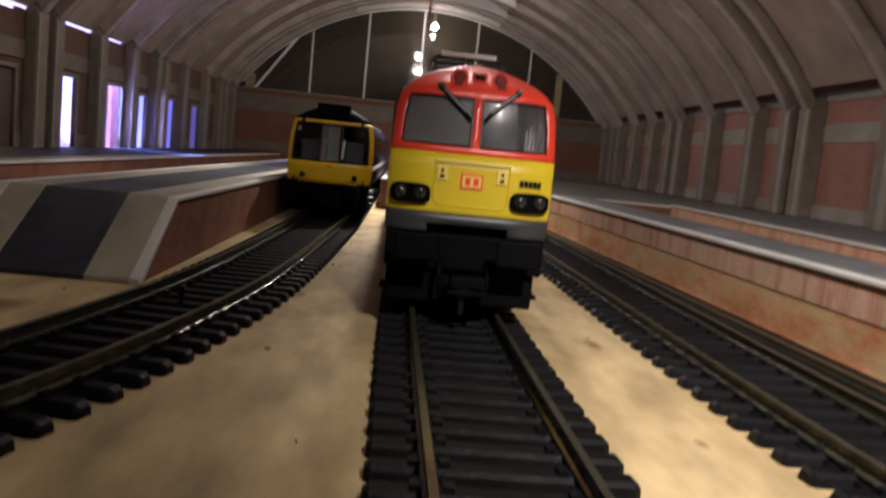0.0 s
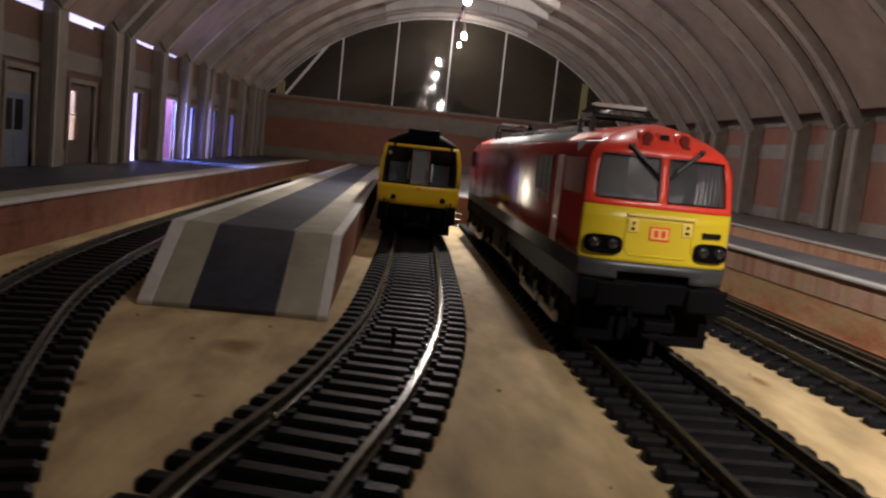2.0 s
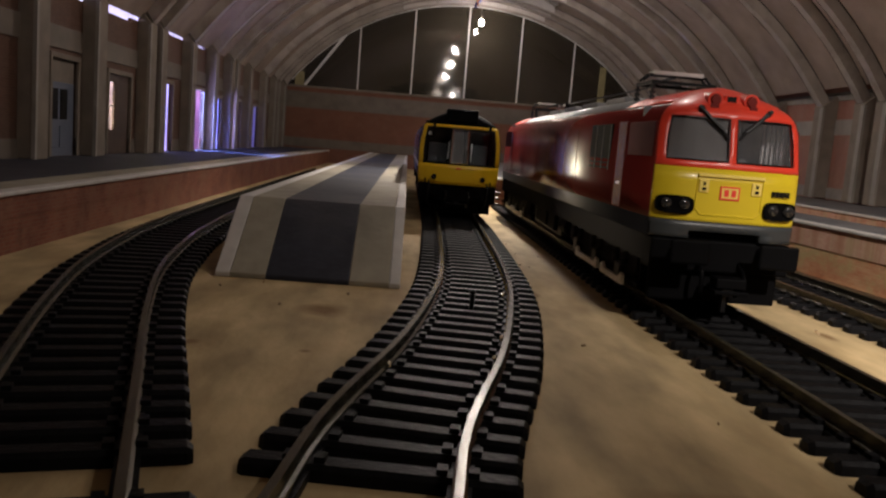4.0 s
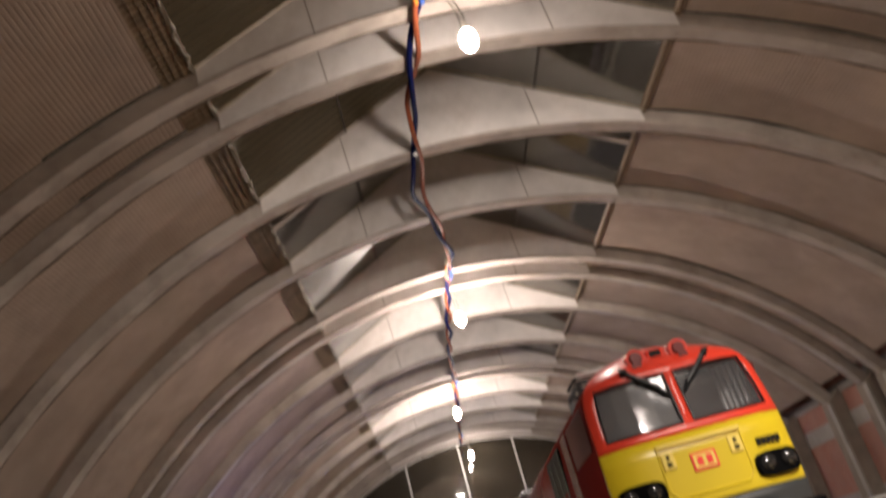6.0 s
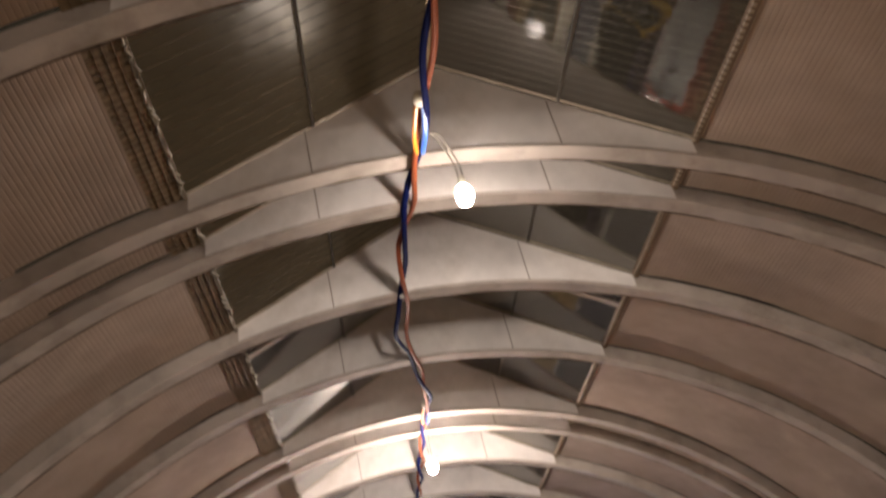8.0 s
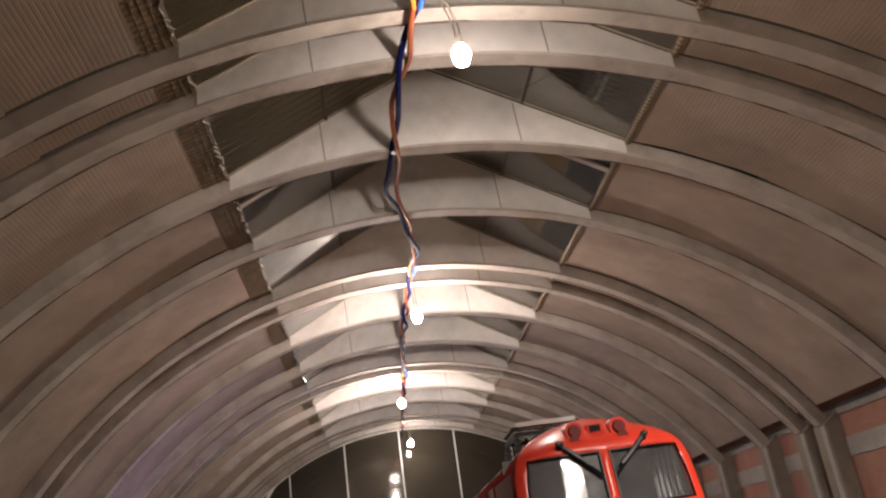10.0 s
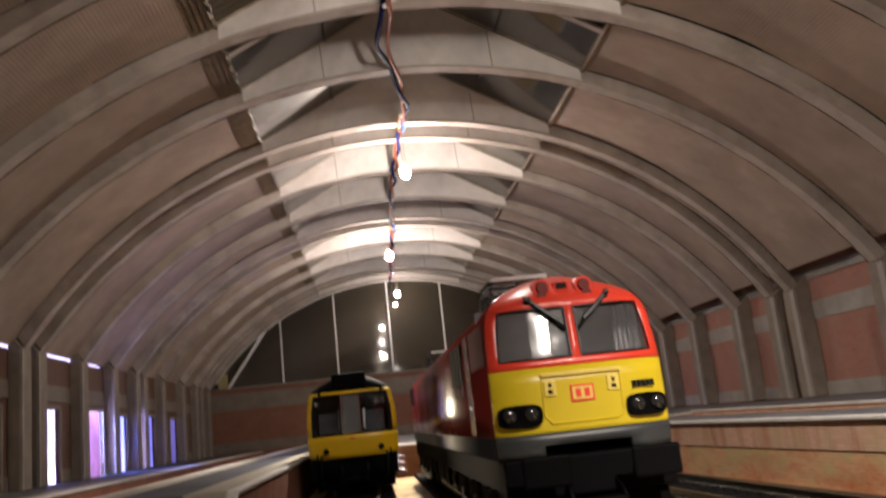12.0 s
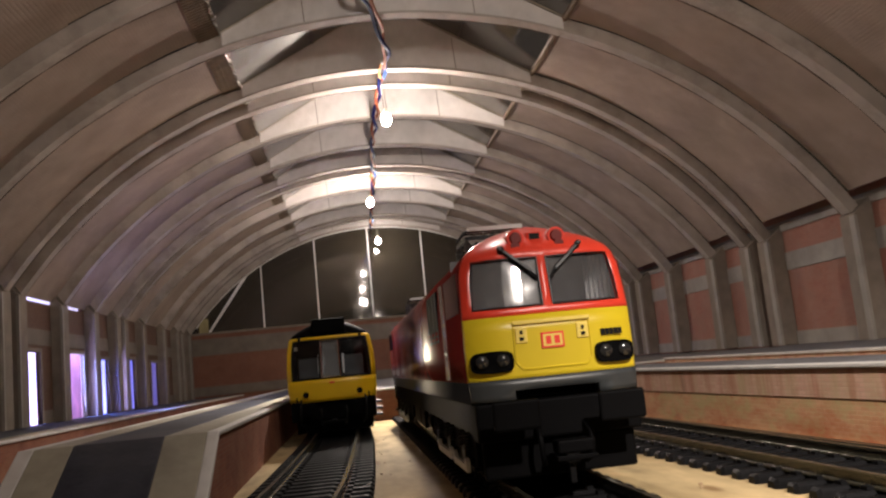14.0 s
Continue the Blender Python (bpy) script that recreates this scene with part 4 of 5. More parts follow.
def nose(bm, table, front, zs, us, skip, y0, sign=1, x0=0.0):
    """A grid over the nose with openings where skip says so; sign -1 makes the tail."""
    grid = [[bm.verts.new((x0 + u * half_width(table, z), y0 + sign * front(u, z), z)) for u in us] for z in zs]
    for i in range(len(zs) - 1):
        for j in range(len(us) - 1):
            zc, uc = (zs[i] + zs[i + 1]) / 2, (us[j] + us[j + 1]) / 2
            if not skip(uc, zc):
                bm.faces.new((grid[i][j], grid[i][j + 1], grid[i + 1][j + 1], grid[i + 1][j]))


def shell(bm, table, front, y0, y1, zlo, zhi, x0=0.0, sides=(-1, 1), cuts=6):
    """Side and roof skin between two noses, for heights zlo to zhi."""
    zs = [zlo] + [p[0] for p in table if zlo < p[0] < zhi] + [zhi]
    for s in sides:
        rings = []
        for k in range(cuts + 1):
            rings.append([(x0 + s * half_width(table, z), y0 + front(1, z) + (y1 - y0 - 2 * front(1, z)) * k / cuts, z) for z in zs])
        loft(bm, rings)


def solid(ob, thick):
    if ob.data.materials[0] in (SMOKED, DARK_GLASS, DUSTY_GLASS, PALE_GLASS):
        ob.visible_shadow = False
    mod = ob.modifiers.new("shell", "SOLIDIFY")
    mod.thickness, mod.offset = thick * CM, -1
    return ob


def framed(bm, pts, r):
    tube(bm, [Vector(p) for p in pts + pts[:1]], r, 6)


def wheel(parent, x, y, z, r, w=0.22):
    bm = rod(bmesh.new(), (x - w / 2, y, z), (x + w / 2, y, z), r, 22)
    rod(bm, (x - w / 2 - 0.05 if x < 0 else x + w / 2, y, z), (x - w / 2 if x < 0 else x + w / 2 + 0.05, y, z), r * 0.78, 22)
    wh = part("wheel", bm, DULL_BLACK, parent)
    s = -1 if x < 0 else 1
    bm = bmesh.new()
    ring = [Vector((x + s * (w / 2 + 0.02), y + (r - 0.06) * math.cos(a), z + (r - 0.06) * math.sin(a))) for a in np.linspace(0, 2 * math.pi, 25)]
    tube(bm, ring, 0.035, 5)
    part("rim", bm, STEEL, wh, "bare metal rim")
    part("hub", rod(bmesh.new(), (x, y, z), (x + s * (w / 2 + 0.14), y, z), r * 0.3, 10), BLACK, wh)


def bogie(parent, yc, axles, zr, length, half_track=0.825, side=1.28, step=None):
    e = part("bogie", boxes((-side + 0.25, side - 0.25, yc - length / 2 + 0.5, yc + length / 2 - 0.5, 0.85, 1.5)), DULL_BLACK, parent)
    for s in (-1, 1):
        xo = s * side
        bm = bmesh.new()
        prism(bm, [(yc - length / 2, 1.05), (yc - length / 2 + 0.25, 0.85), (yc + length / 2 - 0.25, 0.85), (yc + length / 2, 1.05), (yc + length / 2, 1.35), (yc + length / 2 - 0.8, 1.5), (yc - length / 2 + 0.8, 1.5), (yc - length / 2, 1.35)], "x", xo - 0.09, xo + 0.09)
        part("side_frame", bm, DULL_BLACK, e, bevel=0.03)
        part("brake_rigging", boxes((min(xo, xo - s * 0.3), max(xo, xo - s * 0.3), yc - length / 2 + 0.3, yc + length / 2 - 0.3, 0.55, 0.86)), DULL_BLACK, e, bevel=0.04)
        for a in axles:
            part("axle_box", boxes((min(xo, xo + s * 0.2), max(xo, xo + s * 0.2), yc + a - 0.27, yc + a + 0.27, 0.66, 1.06)), BLACK, e, bevel=0.05)
            for d in (-0.42, 0.42):
                bm = bmesh.new()
                coil = [Vector((xo + s * 0.13 + 0.09 * math.cos(q), yc + a + d + 0.09 * math.sin(q), 1.0 + 0.38 * q / (10 * math.pi))) for q in np.linspace(0, 10 * math.pi, 61)]
                tube(bm, coil, 0.028, 4)
                part("spring", bm, BLACK, e)
            if s > 0:
                for sx in (-half_track, half_track):
                    wheel(e, sx, yc + a, 0.43 + zr, zr)
                part("axle", rod(bmesh.new(), (-half_track, yc + a, 0.43 + zr), (half_track, yc + a, 0.43 + zr), 0.1, 8), STEEL, e)
        if step:
            for d, h in step:
                bm = bmesh.new()
                prism(bm, [(yc + d - h, 0.58), (yc + d + h, 0.58), (yc + d + h, 0.80), (yc + d + h - 0.15, 0.86), (yc + d + h - 0.35, 0.72), (yc + d - h + 0.35, 0.72), (yc + d - h + 0.15, 0.86), (yc + d - h, 0.80)], "x", xo + s * 0.22 - 0.04, xo + s * 0.22 + 0.04)
                part("footstep", bm, WHITE, e, "worn white footstep")
    return e


def buffers(parent, x0, y, z, sign, head_w=0.42, head_h=0.26):
    for s in (-0.95, 0.95):
        b = part("buffer", rod(bmesh.new(), (x0 + s, y, z), (x0 + s, y - sign * 0.55, z), 0.17, 14), BLACK, parent)
        bm = rod(bmesh.new(), (x0 + s, y - sign * 0.5, z), (x0 + s, y - sign * 0.75, z), 0.10, 12)
        part("shank", bm, STEEL, b)
        bm = bmesh.new()
        box(bm, x0 + s - head_w, x0 + s + head_w, min(y - sign * 0.72, y - sign * 0.82), max(y - sign * 0.72, y - sign * 0.82), z - head_h, z + head_h)
        part("head", bm, DULL_BLACK, b, bevel=0.06)


def pantograph(parent, y, reach):
    p = part("pantograph", boxes((-0.85, 0.85, y - 0.75, y - 0.65, 5.62, 5.70), (-0.85, 0.85, y + 0.65, y + 0.75, 5.62, 5.70), (-0.85, -0.77, y - 0.7, y + 0.7, 5.62, 5.70), (0.77, 0.85, y - 0.7, y + 0.7, 5.62, 5.70)), BLACK, parent, "folded black pantograph")
    for sx in (-0.8, 0.8):
        for sy in (-0.7, 0.7):
            bm = bmesh.new()
            for k in range(4):
                rod(bm, (sx, y + sy, 5.12 + 0.12 * k), (sx, y + sy, 5.19 + 0.12 * k), 0.085, 10)
            rod(bm, (sx, y + sy, 5.0), (sx, y + sy, 5.64), 0.045, 8)
            part("insulator", bm, GREY, p)
    bm = bmesh.new()
    tube(bm, [Vector((-0.35, y + 0.65, 5.72)), Vector((-0.10, y + reach * 1.9, 5.86))], 0.045, 6)
    tube(bm, [Vector((0.35, y + 0.65, 5.72)), Vector((0.10, y + reach * 1.9, 5.86))], 0.045, 6)
    tube(bm, [Vector((0.0, y + reach * 1.9, 5.86)), Vector((0.0, y + 0.1, 5.88))], 0.04, 6)
    part("arm", bm, BLACK, p)
    bm = bmesh.new()
    for d in (-0.16, 0.16):
        tube(bm, curve_points([(-0.92, y + d, 5.72), (-0.78, y + d, 5.84), (-0.64, y + d, 5.90), (0.64, y + d, 5.90), (0.78, y + d, 5.84), (0.92, y + d, 5.72)], 4), 0.035, 6)
    part("horn", bm, BLACK, p)
    part("contact_strip", boxes((-0.66, 0.66, y - 0.24, y - 0.10, 5.90, 6.00), (-0.66, 0.66, y + 0.10, y + 0.24, 5.90, 6.00)), WHITE, p, "pale contact strips")


def locomotive():
    L = 28.1
    e = thing("locomotive", 0, L / 2, 0.43, "red electric locomotive with yellow nose standing on the track", "locomotive")
    zs = [2.42, 2.5, 2.7, 3.0, 3.3, 3.58]
    us = [-1, -0.98, -0.94, -0.875, -0.7, -0.5, -0.28, -0.06, 0.06, 0.28, 0.5, 0.7, 0.875, 0.94, 0.98, 1]
    for y0, sg in ((0.0, 1), (L, -1)):
        bm = bmesh.new()
        nose(bm, LOCO_HALF, loco_front, zs, us, lambda u, z: False, y0, sg)
        nose_part = part("nose_panel", bm, YELLOW, e, "yellow warning panel", smooth=True)
        solid(nose_part, 0.06)
        bm = bmesh.new()
        zr = [3.58, 3.66, 3.74, 3.95, 4.2, 4.45, 4.66, 4.75, 4.85, 4.95, 5.04, 5.12, 5.2, 5.26, 5.32, 5.36, 5.385, 5.398]
        nose(bm, LOCO_HALF, loco_front, zr, us, lambda u, z: 0.06 < abs(u) < 0.875 and 3.74 < z < 4.66, y0, sg)
        solid(part("cab_front", bm, BRIGHT_RED, e, "bright red cab front", smooth=True), 0.06)
        for s in (-1, 1):
            bm = bmesh.new()
            nose(bm, LOCO_HALF, lambda u, z: loco_front(u, z) + 0.05, [3.72, 4.0, 4.3, 4.68], sorted(s * u for u in (0.05, 0.28, 0.5, 0.7, 0.885)), lambda u, z: False, y0, sg)
            win = solid(part("windscreen", bm, DUSTY_GLASS if s * sg < 0 else SMOKED, e, "dusty grey cab glass" if s * sg < 0 else "grey cab glass"), 0.02)
            rim = [(s * u * half_width(LOCO_HALF, z), y0 + sg * (loco_front(u, z) - 0.005), z) for u, z in
                   [(0.06, 3.74)] + [(0.06, 4.2), (0.06, 4.66)] + [(u, 4.66) for u in (0.28, 0.5, 0.7, 0.875)] + [(0.875, 4.2), (0.875, 3.74)] + [(u, 3.74) for u in (0.7, 0.5, 0.28)]]
            bm = bmesh.new()
            framed(bm, rim, 0.02)
            part("gasket", bm, BLACK, win)
            # wiper: spindle boss, arm and blade
            yb = lambda u, z: y0 + sg * (loco_front(u, z) - 0.05)
            bm = bmesh.new()
            rod(bm, (s * 0.74, yb(0.45, 4.84) + sg * 0.06, 4.80), (s * 0.74, yb(0.45, 4.84) - sg * 0.06, 4.86), 0.06, 8)
            tube(bm, [Vector((s * 0.80, yb(0.48, 4.86) - sg * 0.03, 4.90)), Vector((s * 0.50, yb(0.3, 4.6), 4.62)), Vector((s * 0.24, yb(0.15, 4.4), 4.40))], 0.045, 6)
            tube(bm, [Vector((s * 0.46, yb(0.27, 4.6) + sg * 0.03, 4.60)), Vector((s * 0.12, yb(0.1, 4.22) + sg * 0.03, 4.24))], 0.035, 5)
            part("wiper", bm, BLACK, e, "black wiper arm")
        # headlight clusters in dark recessed bezels
        for s in (-1, 1):
            bm = bmesh.new()
            outline = []
            for a in np.linspace(0, 2 * math.pi, 21)[:-1]:
                ca, sa = math.cos(a), math.sin(a)
                outline.append((s * 1.16 + 0.39 * math.copysign(abs(ca) ** 0.55, ca), 2.76 + 0.20 * math.copysign(abs(sa) ** 0.55, sa)))
            lf = lambda p: loco_front(p[0] / 1.7, p[1])
            ring = lambda k, off: [(s * 1.16 + (x - s * 1.16) * k, y0 + sg * (lf((x, z)) - off), 2.76 + (z - 2.76) * k) for x, z in outline]
            vs = loft(bm, [ring(1.0, -0.03), ring(1.0, 0.085), ring(0.93, 0.10), ring(0.86, 0.075), ring(0.5, 0.075)], True)
            bm.faces.new(vs[-1])
            hl = part("headlight", bm, DULL_BLACK, e, "dark headlight bezel", smooth=True)
            for d in (-0.19, 0.19):
                xx = s * 1.16 + d
                yy = y0 + sg * (loco_front(xx / 1.7, 2.78) - 0.08)
                bm = ball(bmesh.new(), (xx, yy, 2.78), 0.125, 0.06, 0.125, 14)
                part("lens", bm, LENS, hl, "clear round lens", smooth=True)
                part("reflector", rod(bmesh.new(), (xx, yy + sg * 0.012, 2.78), (xx, yy + sg * 0.002, 2.78), 0.135, 14), DULL_BLACK, hl)
        fy = lambda x, z, off: y0 + sg * (loco_front(x / 1.7, z) - off)
        bar = lambda x0_, x1_, z0_, z1_, off, th=0.03: boxes((x0_, x1_, min(fy((x0_ + x1_) / 2, z0_, off), fy((x0_ + x1_) / 2, z0_, off) + sg * th), max(fy((x0_ + x1_) / 2, z0_, off), fy((x0_ + x1_) / 2, z0_, off) + sg * th), z0_, z1_))
        # raised centre panel with a lip, lamp plates, square emblem and number bars
        bm = bmesh.new()
        framed(bm, [(-0.60, fy(0.6, 2.6, 0.0), 2.58), (-0.72, fy(0.7, 2.8, 0.0), 2.72), (-0.72, fy(0.7, 3.4, 0.0), 3.42), (0.72, fy(0.7, 3.4, 0.0), 3.42), (0.72, fy(0.7, 2.8, 0.0), 2.72), (0.60, fy(0.6, 2.6, 0.0), 2.58)], 0.025)
        part("panel_edge", bm, YELLOW, e)
        part("handrail", bar(-0.73, 0.73, 3.40, 3.47, 0.06, 0.06), PALE_YELLOW, e, "pale horizontal handrail", bevel=0.015)
        for s in (-1, 1):
            lp = part("lamp_plate", bar(s * 0.58 - 0.11, s * 0.58 + 0.11, 3.06, 3.34, 0.035), PALE_YELLOW, e, "pale plate with dark marks", bevel=0.02)
            part("lamp_iron", bar(s * 0.58 - 0.04, s * 0.58 + 0.04, 3.11, 3.17, 0.055), BLACK, lp)
            part("lamp_iron", bar(s * 0.58 - 0.025, s * 0.58 + 0.025, 3.22, 3.29, 0.055), BLACK, lp)
        em = part("emblem", bar(-0.215, 0.215, 2.93, 3.22, 0.030), RED_MARK, e, "plain red square emblem")
        part("emblem_field", bar(-0.180, 0.180, 2.965, 3.185, 0.036), PALE_YELLOW, em)
        part("emblem_mark", bar(-0.13, -0.03, 3.0, 3.15, 0.042), RED_MARK, em)
        part("emblem_mark", bar(0.03, 0.13, 3.0, 3.15, 0.042), RED_MARK, em)
        for k in range(5):
            part("number_bar", bar(0.93 + 0.088 * k, 0.997 + 0.088 * k, 3.07, 3.19, 0.012 + 0.03), BLACK, e, "short black lettering bar")
        # roof-mounted lamp and horn bosses
        for s in (-1, 1):
            cx, cz = s * 0.40, 5.07
            cy = y0 + sg * (loco_front(0.25, cz) - 0.10)
            hb = part("horn_boss", rod(bmesh.new(), (cx, cy + sg * 0.5, cz + 0.03), (cx, cy - sg * 0.05, cz), 0.17, 16), BRIGHT_RED, e, smooth=True)
            part("boss_rim", rod(bmesh.new(), (cx, cy - sg * 0.04, cz), (cx, cy - sg * 0.10, cz), 0.13, 14, 0.10), RED, hb)
            part("lower_boss", rod(bmesh.new(), (cx + s * 0.03, cy + sg * 0.3, cz - 0.16), (cx + s * 0.03, cy - sg * 0.12, cz - 0.16), 0.09, 12), RED, hb)
        cy = y0 + sg * (loco_front(0, 5.1) - 0.07)
        part("marker_lamp", boxes((-0.15, 0.15, min(cy, cy + sg * 0.5), max(cy, cy + sg * 0.5), 4.96, 5.2)), BRIGHT_RED, e, "square high lamp housing", bevel=0.04)
        part("lamp_glass", boxes((-0.10, 0.10, min(cy - sg * 0.02, cy), max(cy - sg * 0.02, cy), 5.0, 5.16)), LENS, e)
        # cab interior
        part("cab_bulkhead", boxes((-1.5, 1.5, min(y0 + sg * 1.9, y0 + sg * 2.0), max(y0 + sg * 1.9, y0 + sg * 2.0), 2.5, 4.9)), CAB_GREY, e)
        part("desk", boxes((-1.45, 1.45, min(y0 + sg * 0.5, y0 + sg * 0.95), max(y0 + sg * 0.5, y0 + sg * 0.95), 3.3, 3.72)), DULL_BLACK, e, bevel=0.08)
        for k in range(5):
            part("curtain_fold", rod(bmesh.new(), (1.16 + 0.06 * k, y0 + sg * (1.3 - 0.12 * k), 3.7), (1.16 + 0.06 * k, y0 + sg * (1.3 - 0.12 * k), 4.7), 0.05, 6), CURTAIN, e)
        # front valance, buffer beam and couplings
        bm = bmesh.new()
        nose(bm, LOCO_HALF, lambda u, z: loco_front(u, z) - 0.03, [2.05, 2.14, 2.22, 2.32, 2.43], us, lambda u, z: abs(u) < 0.6 and z < 2.22, y0, sg)
        solid(part("valance", bm, GREY, e, "grey lower skirt", smooth=True), 0.2)
        ya, yb2 = sorted((y0 + sg * 0.12, y0 + sg * 0.75))
        part("buffer_beam", boxes((-1.55, 1.55, ya, yb2, 1.32, 2.02)), DULL_BLACK, e, bevel=0.05)
        buffers(e, 0, y0 + sg * 0.12, 1.82, sg)
        part("snow_plough", boxes((-1.45, 1.45, y0 + sg * 0.45 - 0.1, y0 + sg * 0.45 + 0.1, 0.62, 1.32)), DULL_BLACK, e, bevel=0.05)
        ya, yb2 = sorted((y0 - sg * 0.55, y0 + sg * 0.6))
        cp = part("coupling", boxes((-0.12, 0.12, ya, yb2, 0.92, 1.06)), BLACK, e)
        yl = y0 - sg * 0.55
        part("coupler_box", boxes((-0.26, 0.40, min(yl, yl + sg * 0.45), max(yl, yl + sg * 0.45), 1.07, 1.30)), DULL_BLACK, cp, bevel=0.04)
        part("coupling_loop", boxes((-0.30, 0.44, yl - 0.04, yl + 0.04, 0.95, 1.04), (-0.30, -0.22, min(yl, yl + sg * 0.6), max(yl, yl + sg * 0.6), 0.95, 1.04), (0.36, 0.44, min(yl, yl + sg * 0.6), max(yl, yl + sg * 0.6), 0.95, 1.04)), DULL_BLACK, cp, bevel=0.02)
        part("coupling_tail", boxes((-0.05, 0.05, yl + sg * 0.2 - 0.05, yl + sg * 0.2 + 0.05, 0.55, 0.95)), BLACK, cp)
        for s in (-1, 1):
            bm = tube(bmesh.new(), curve_points([(s * 0.45, y0 + sg * 0.1, 1.55), (s * 0.47, y0 - sg * 0.18, 1.35), (s * 0.45, y0 - sg * 0.16, 1.0), (s * 0.38, y0 + sg * 0.05, 0.85)]), 0.05, 6)
            part("brake_hose", bm, DULL_BLACK, e, smooth=True)
            part("cab_step", boxes((s * 1.45 - 0.15, s * 1.45 + 0.15, y0 + sg * 0.9 - 0.25, y0 + sg * 0.9 + 0.25, 0.78, 0.86), (s * 1.45 - 0.05, s * 1.45 + 0.05, y0 + sg * 0.9 - 0.05, y0 + sg * 0.9 + 0.05, 0.8, 2.0)), DULL_BLACK, e)
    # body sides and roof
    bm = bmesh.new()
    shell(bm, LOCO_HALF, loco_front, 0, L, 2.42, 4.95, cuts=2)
    body = solid(part("body_side", bm, RED, e, "red body side with its shade put into the colour", smooth=True), 0.06)
    bm = bmesh.new()
    shell(bm, LOCO_HALF, lambda u, z: loco_front(u, z) - 0.004, 0, L, 2.02, 2.43, cuts=1)
    solid(part("solebar", bm, SOLE_GREY, e, "dark grey sole band", smooth=True), 0.05)
    for a, b, m, lb in ((0, 4.6, BRIGHT_RED, "red cab roof"), (4.6, L - 4.6, ROOF_GREY, "grey roof"), (L - 4.6, L, BRIGHT_RED, "red cab roof")):
        bm = bmesh.new()
        zs2 = [4.95, 5.04, 5.12, 5.2, 5.26, 5.32, 5.36, 5.385, 5.398]
        for s in (-1, 1):
            f0 = lambda z: a + (loco_front(1, z) if a == 0 else 0)
            f1 = lambda z: b - (loco_front(1, z) if b == L else 0)
            loft(bm, [[(s * half_width(LOCO_HALF, z), f0(z), z) for z in zs2], [(s * half_width(LOCO_HALF, z), f1(z), z) for z in zs2]])
        solid(part("roof", bm, m, e, lb, smooth=True), 0.05)
    part("roof_crown", boxes((-0.03, 0.03, 1.2, L - 1.2, 5.38, 5.402)), ROOF_GREY, e)
    for y in (7.3, 11.0, 14.5, 18.0):
        part("roof_hatch", boxes((-0.6, 0.6, y, y + 2.4, 5.30, 5.47)), ROOF_GREY, e, bevel=0.05)
    part("roof_insulator", rod(bmesh.new(), (0.3, 21.0, 5.3), (0.3, 21.0, 5.95), 0.16, 12, 0.1), BLACK, e)
    bm = tube(bmesh.new(), curve_points([(0.3, 21.0, 5.9), (0.2, 17.0, 5.85), (0.3, 11.0, 5.85), (0.1, 6.0, 5.8)]), 0.03, 5)
    part("roof_cable", bm, BLACK, e)
    pantograph(e, 4.6, 1.25)
    pantograph(e, 23.6, -1.25)
    for s in (-1, 1):
        xs_ = lambda z, off: s * (half_width(LOCO_HALF, z) + off)
        for yd, fw in ((2.95, 1), (L - 2.95, -1)):
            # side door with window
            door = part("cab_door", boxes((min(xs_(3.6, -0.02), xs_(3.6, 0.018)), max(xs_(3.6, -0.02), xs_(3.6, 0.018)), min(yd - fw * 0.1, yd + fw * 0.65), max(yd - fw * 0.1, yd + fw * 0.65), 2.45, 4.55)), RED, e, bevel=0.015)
            part("door_handle", boxes((min(xs_(4.1, 0.0), xs_(4.1, 0.04)), max(xs_(4.1, 0.0), xs_(4.1, 0.04)), min(yd + fw * 0.12, yd + fw * 0.45), max(yd + fw * 0.12, yd + fw * 0.45), 3.0, 3.06)), STEEL, door, "small handle")
            win = part("cab_side_window", boxes((min(xs_(4.1, -0.02), xs_(4.1, 0.03)), max(xs_(4.1, -0.02), xs_(4.1, 0.03)), min(yd - fw * 2.4, yd - fw * 0.32), max(yd - fw * 2.4, yd - fw * 0.32), 3.74, 4.52)), SIDE_GLASS, e, "mauve-grey side window", bevel=0.02)
        for y, w in ((4.35, 2.4),):
            gr = part("grille", boxes((min(xs_(3.9, -0.03), xs_(3.9, 0.012)), max(xs_(3.9, -0.03), xs_(3.9, 0.012)), y, y + w, 3.28, 4.52)), DULL_BLACK, e, "black louvred grille")
            for k in range(3):
                part("grille_post", boxes((min(xs_(3.9, 0.0), xs_(3.9, 0.03)), max(xs_(3.9, 0.0), xs_(3.9, 0.03)), y + w * k / 3 + 0.05, y + w * k / 3 + 0.11, 3.3, 4.5)), SOLE_GREY, gr)
            for k in range(9):
                part("louvre", boxes((min(xs_(3.9, 0.0), xs_(3.9, 0.022)), max(xs_(3.9, 0.0), xs_(3.9, 0.022)), y + 0.04, y + w - 0.04, 3.34 + 0.13 * k, 3.38 + 0.13 * k)), DULL_BLACK, gr)
        for y in (8.6, 12.6, 16.6, 20.6):
            bm = bmesh.new()
            box(bm, min(xs_(3.2, 0.0), xs_(3.2, 0.012)), max(xs_(3.2, 0.0), xs_(3.2, 0.012)), y, y + 0.03, 2.5, 4.4)
            part("panel_seam", bm, RED, e)
    # underframe
    part("underframe", boxes((-1.48, 1.48, 0.7, L - 0.7, 1.42, 2.05)), DULL_BLACK, e)
    part("transformer_case", boxes((-1.35, 1.35, 11.2, 17.2, 0.72, 1.55)), BLACK, e, bevel=0.08)
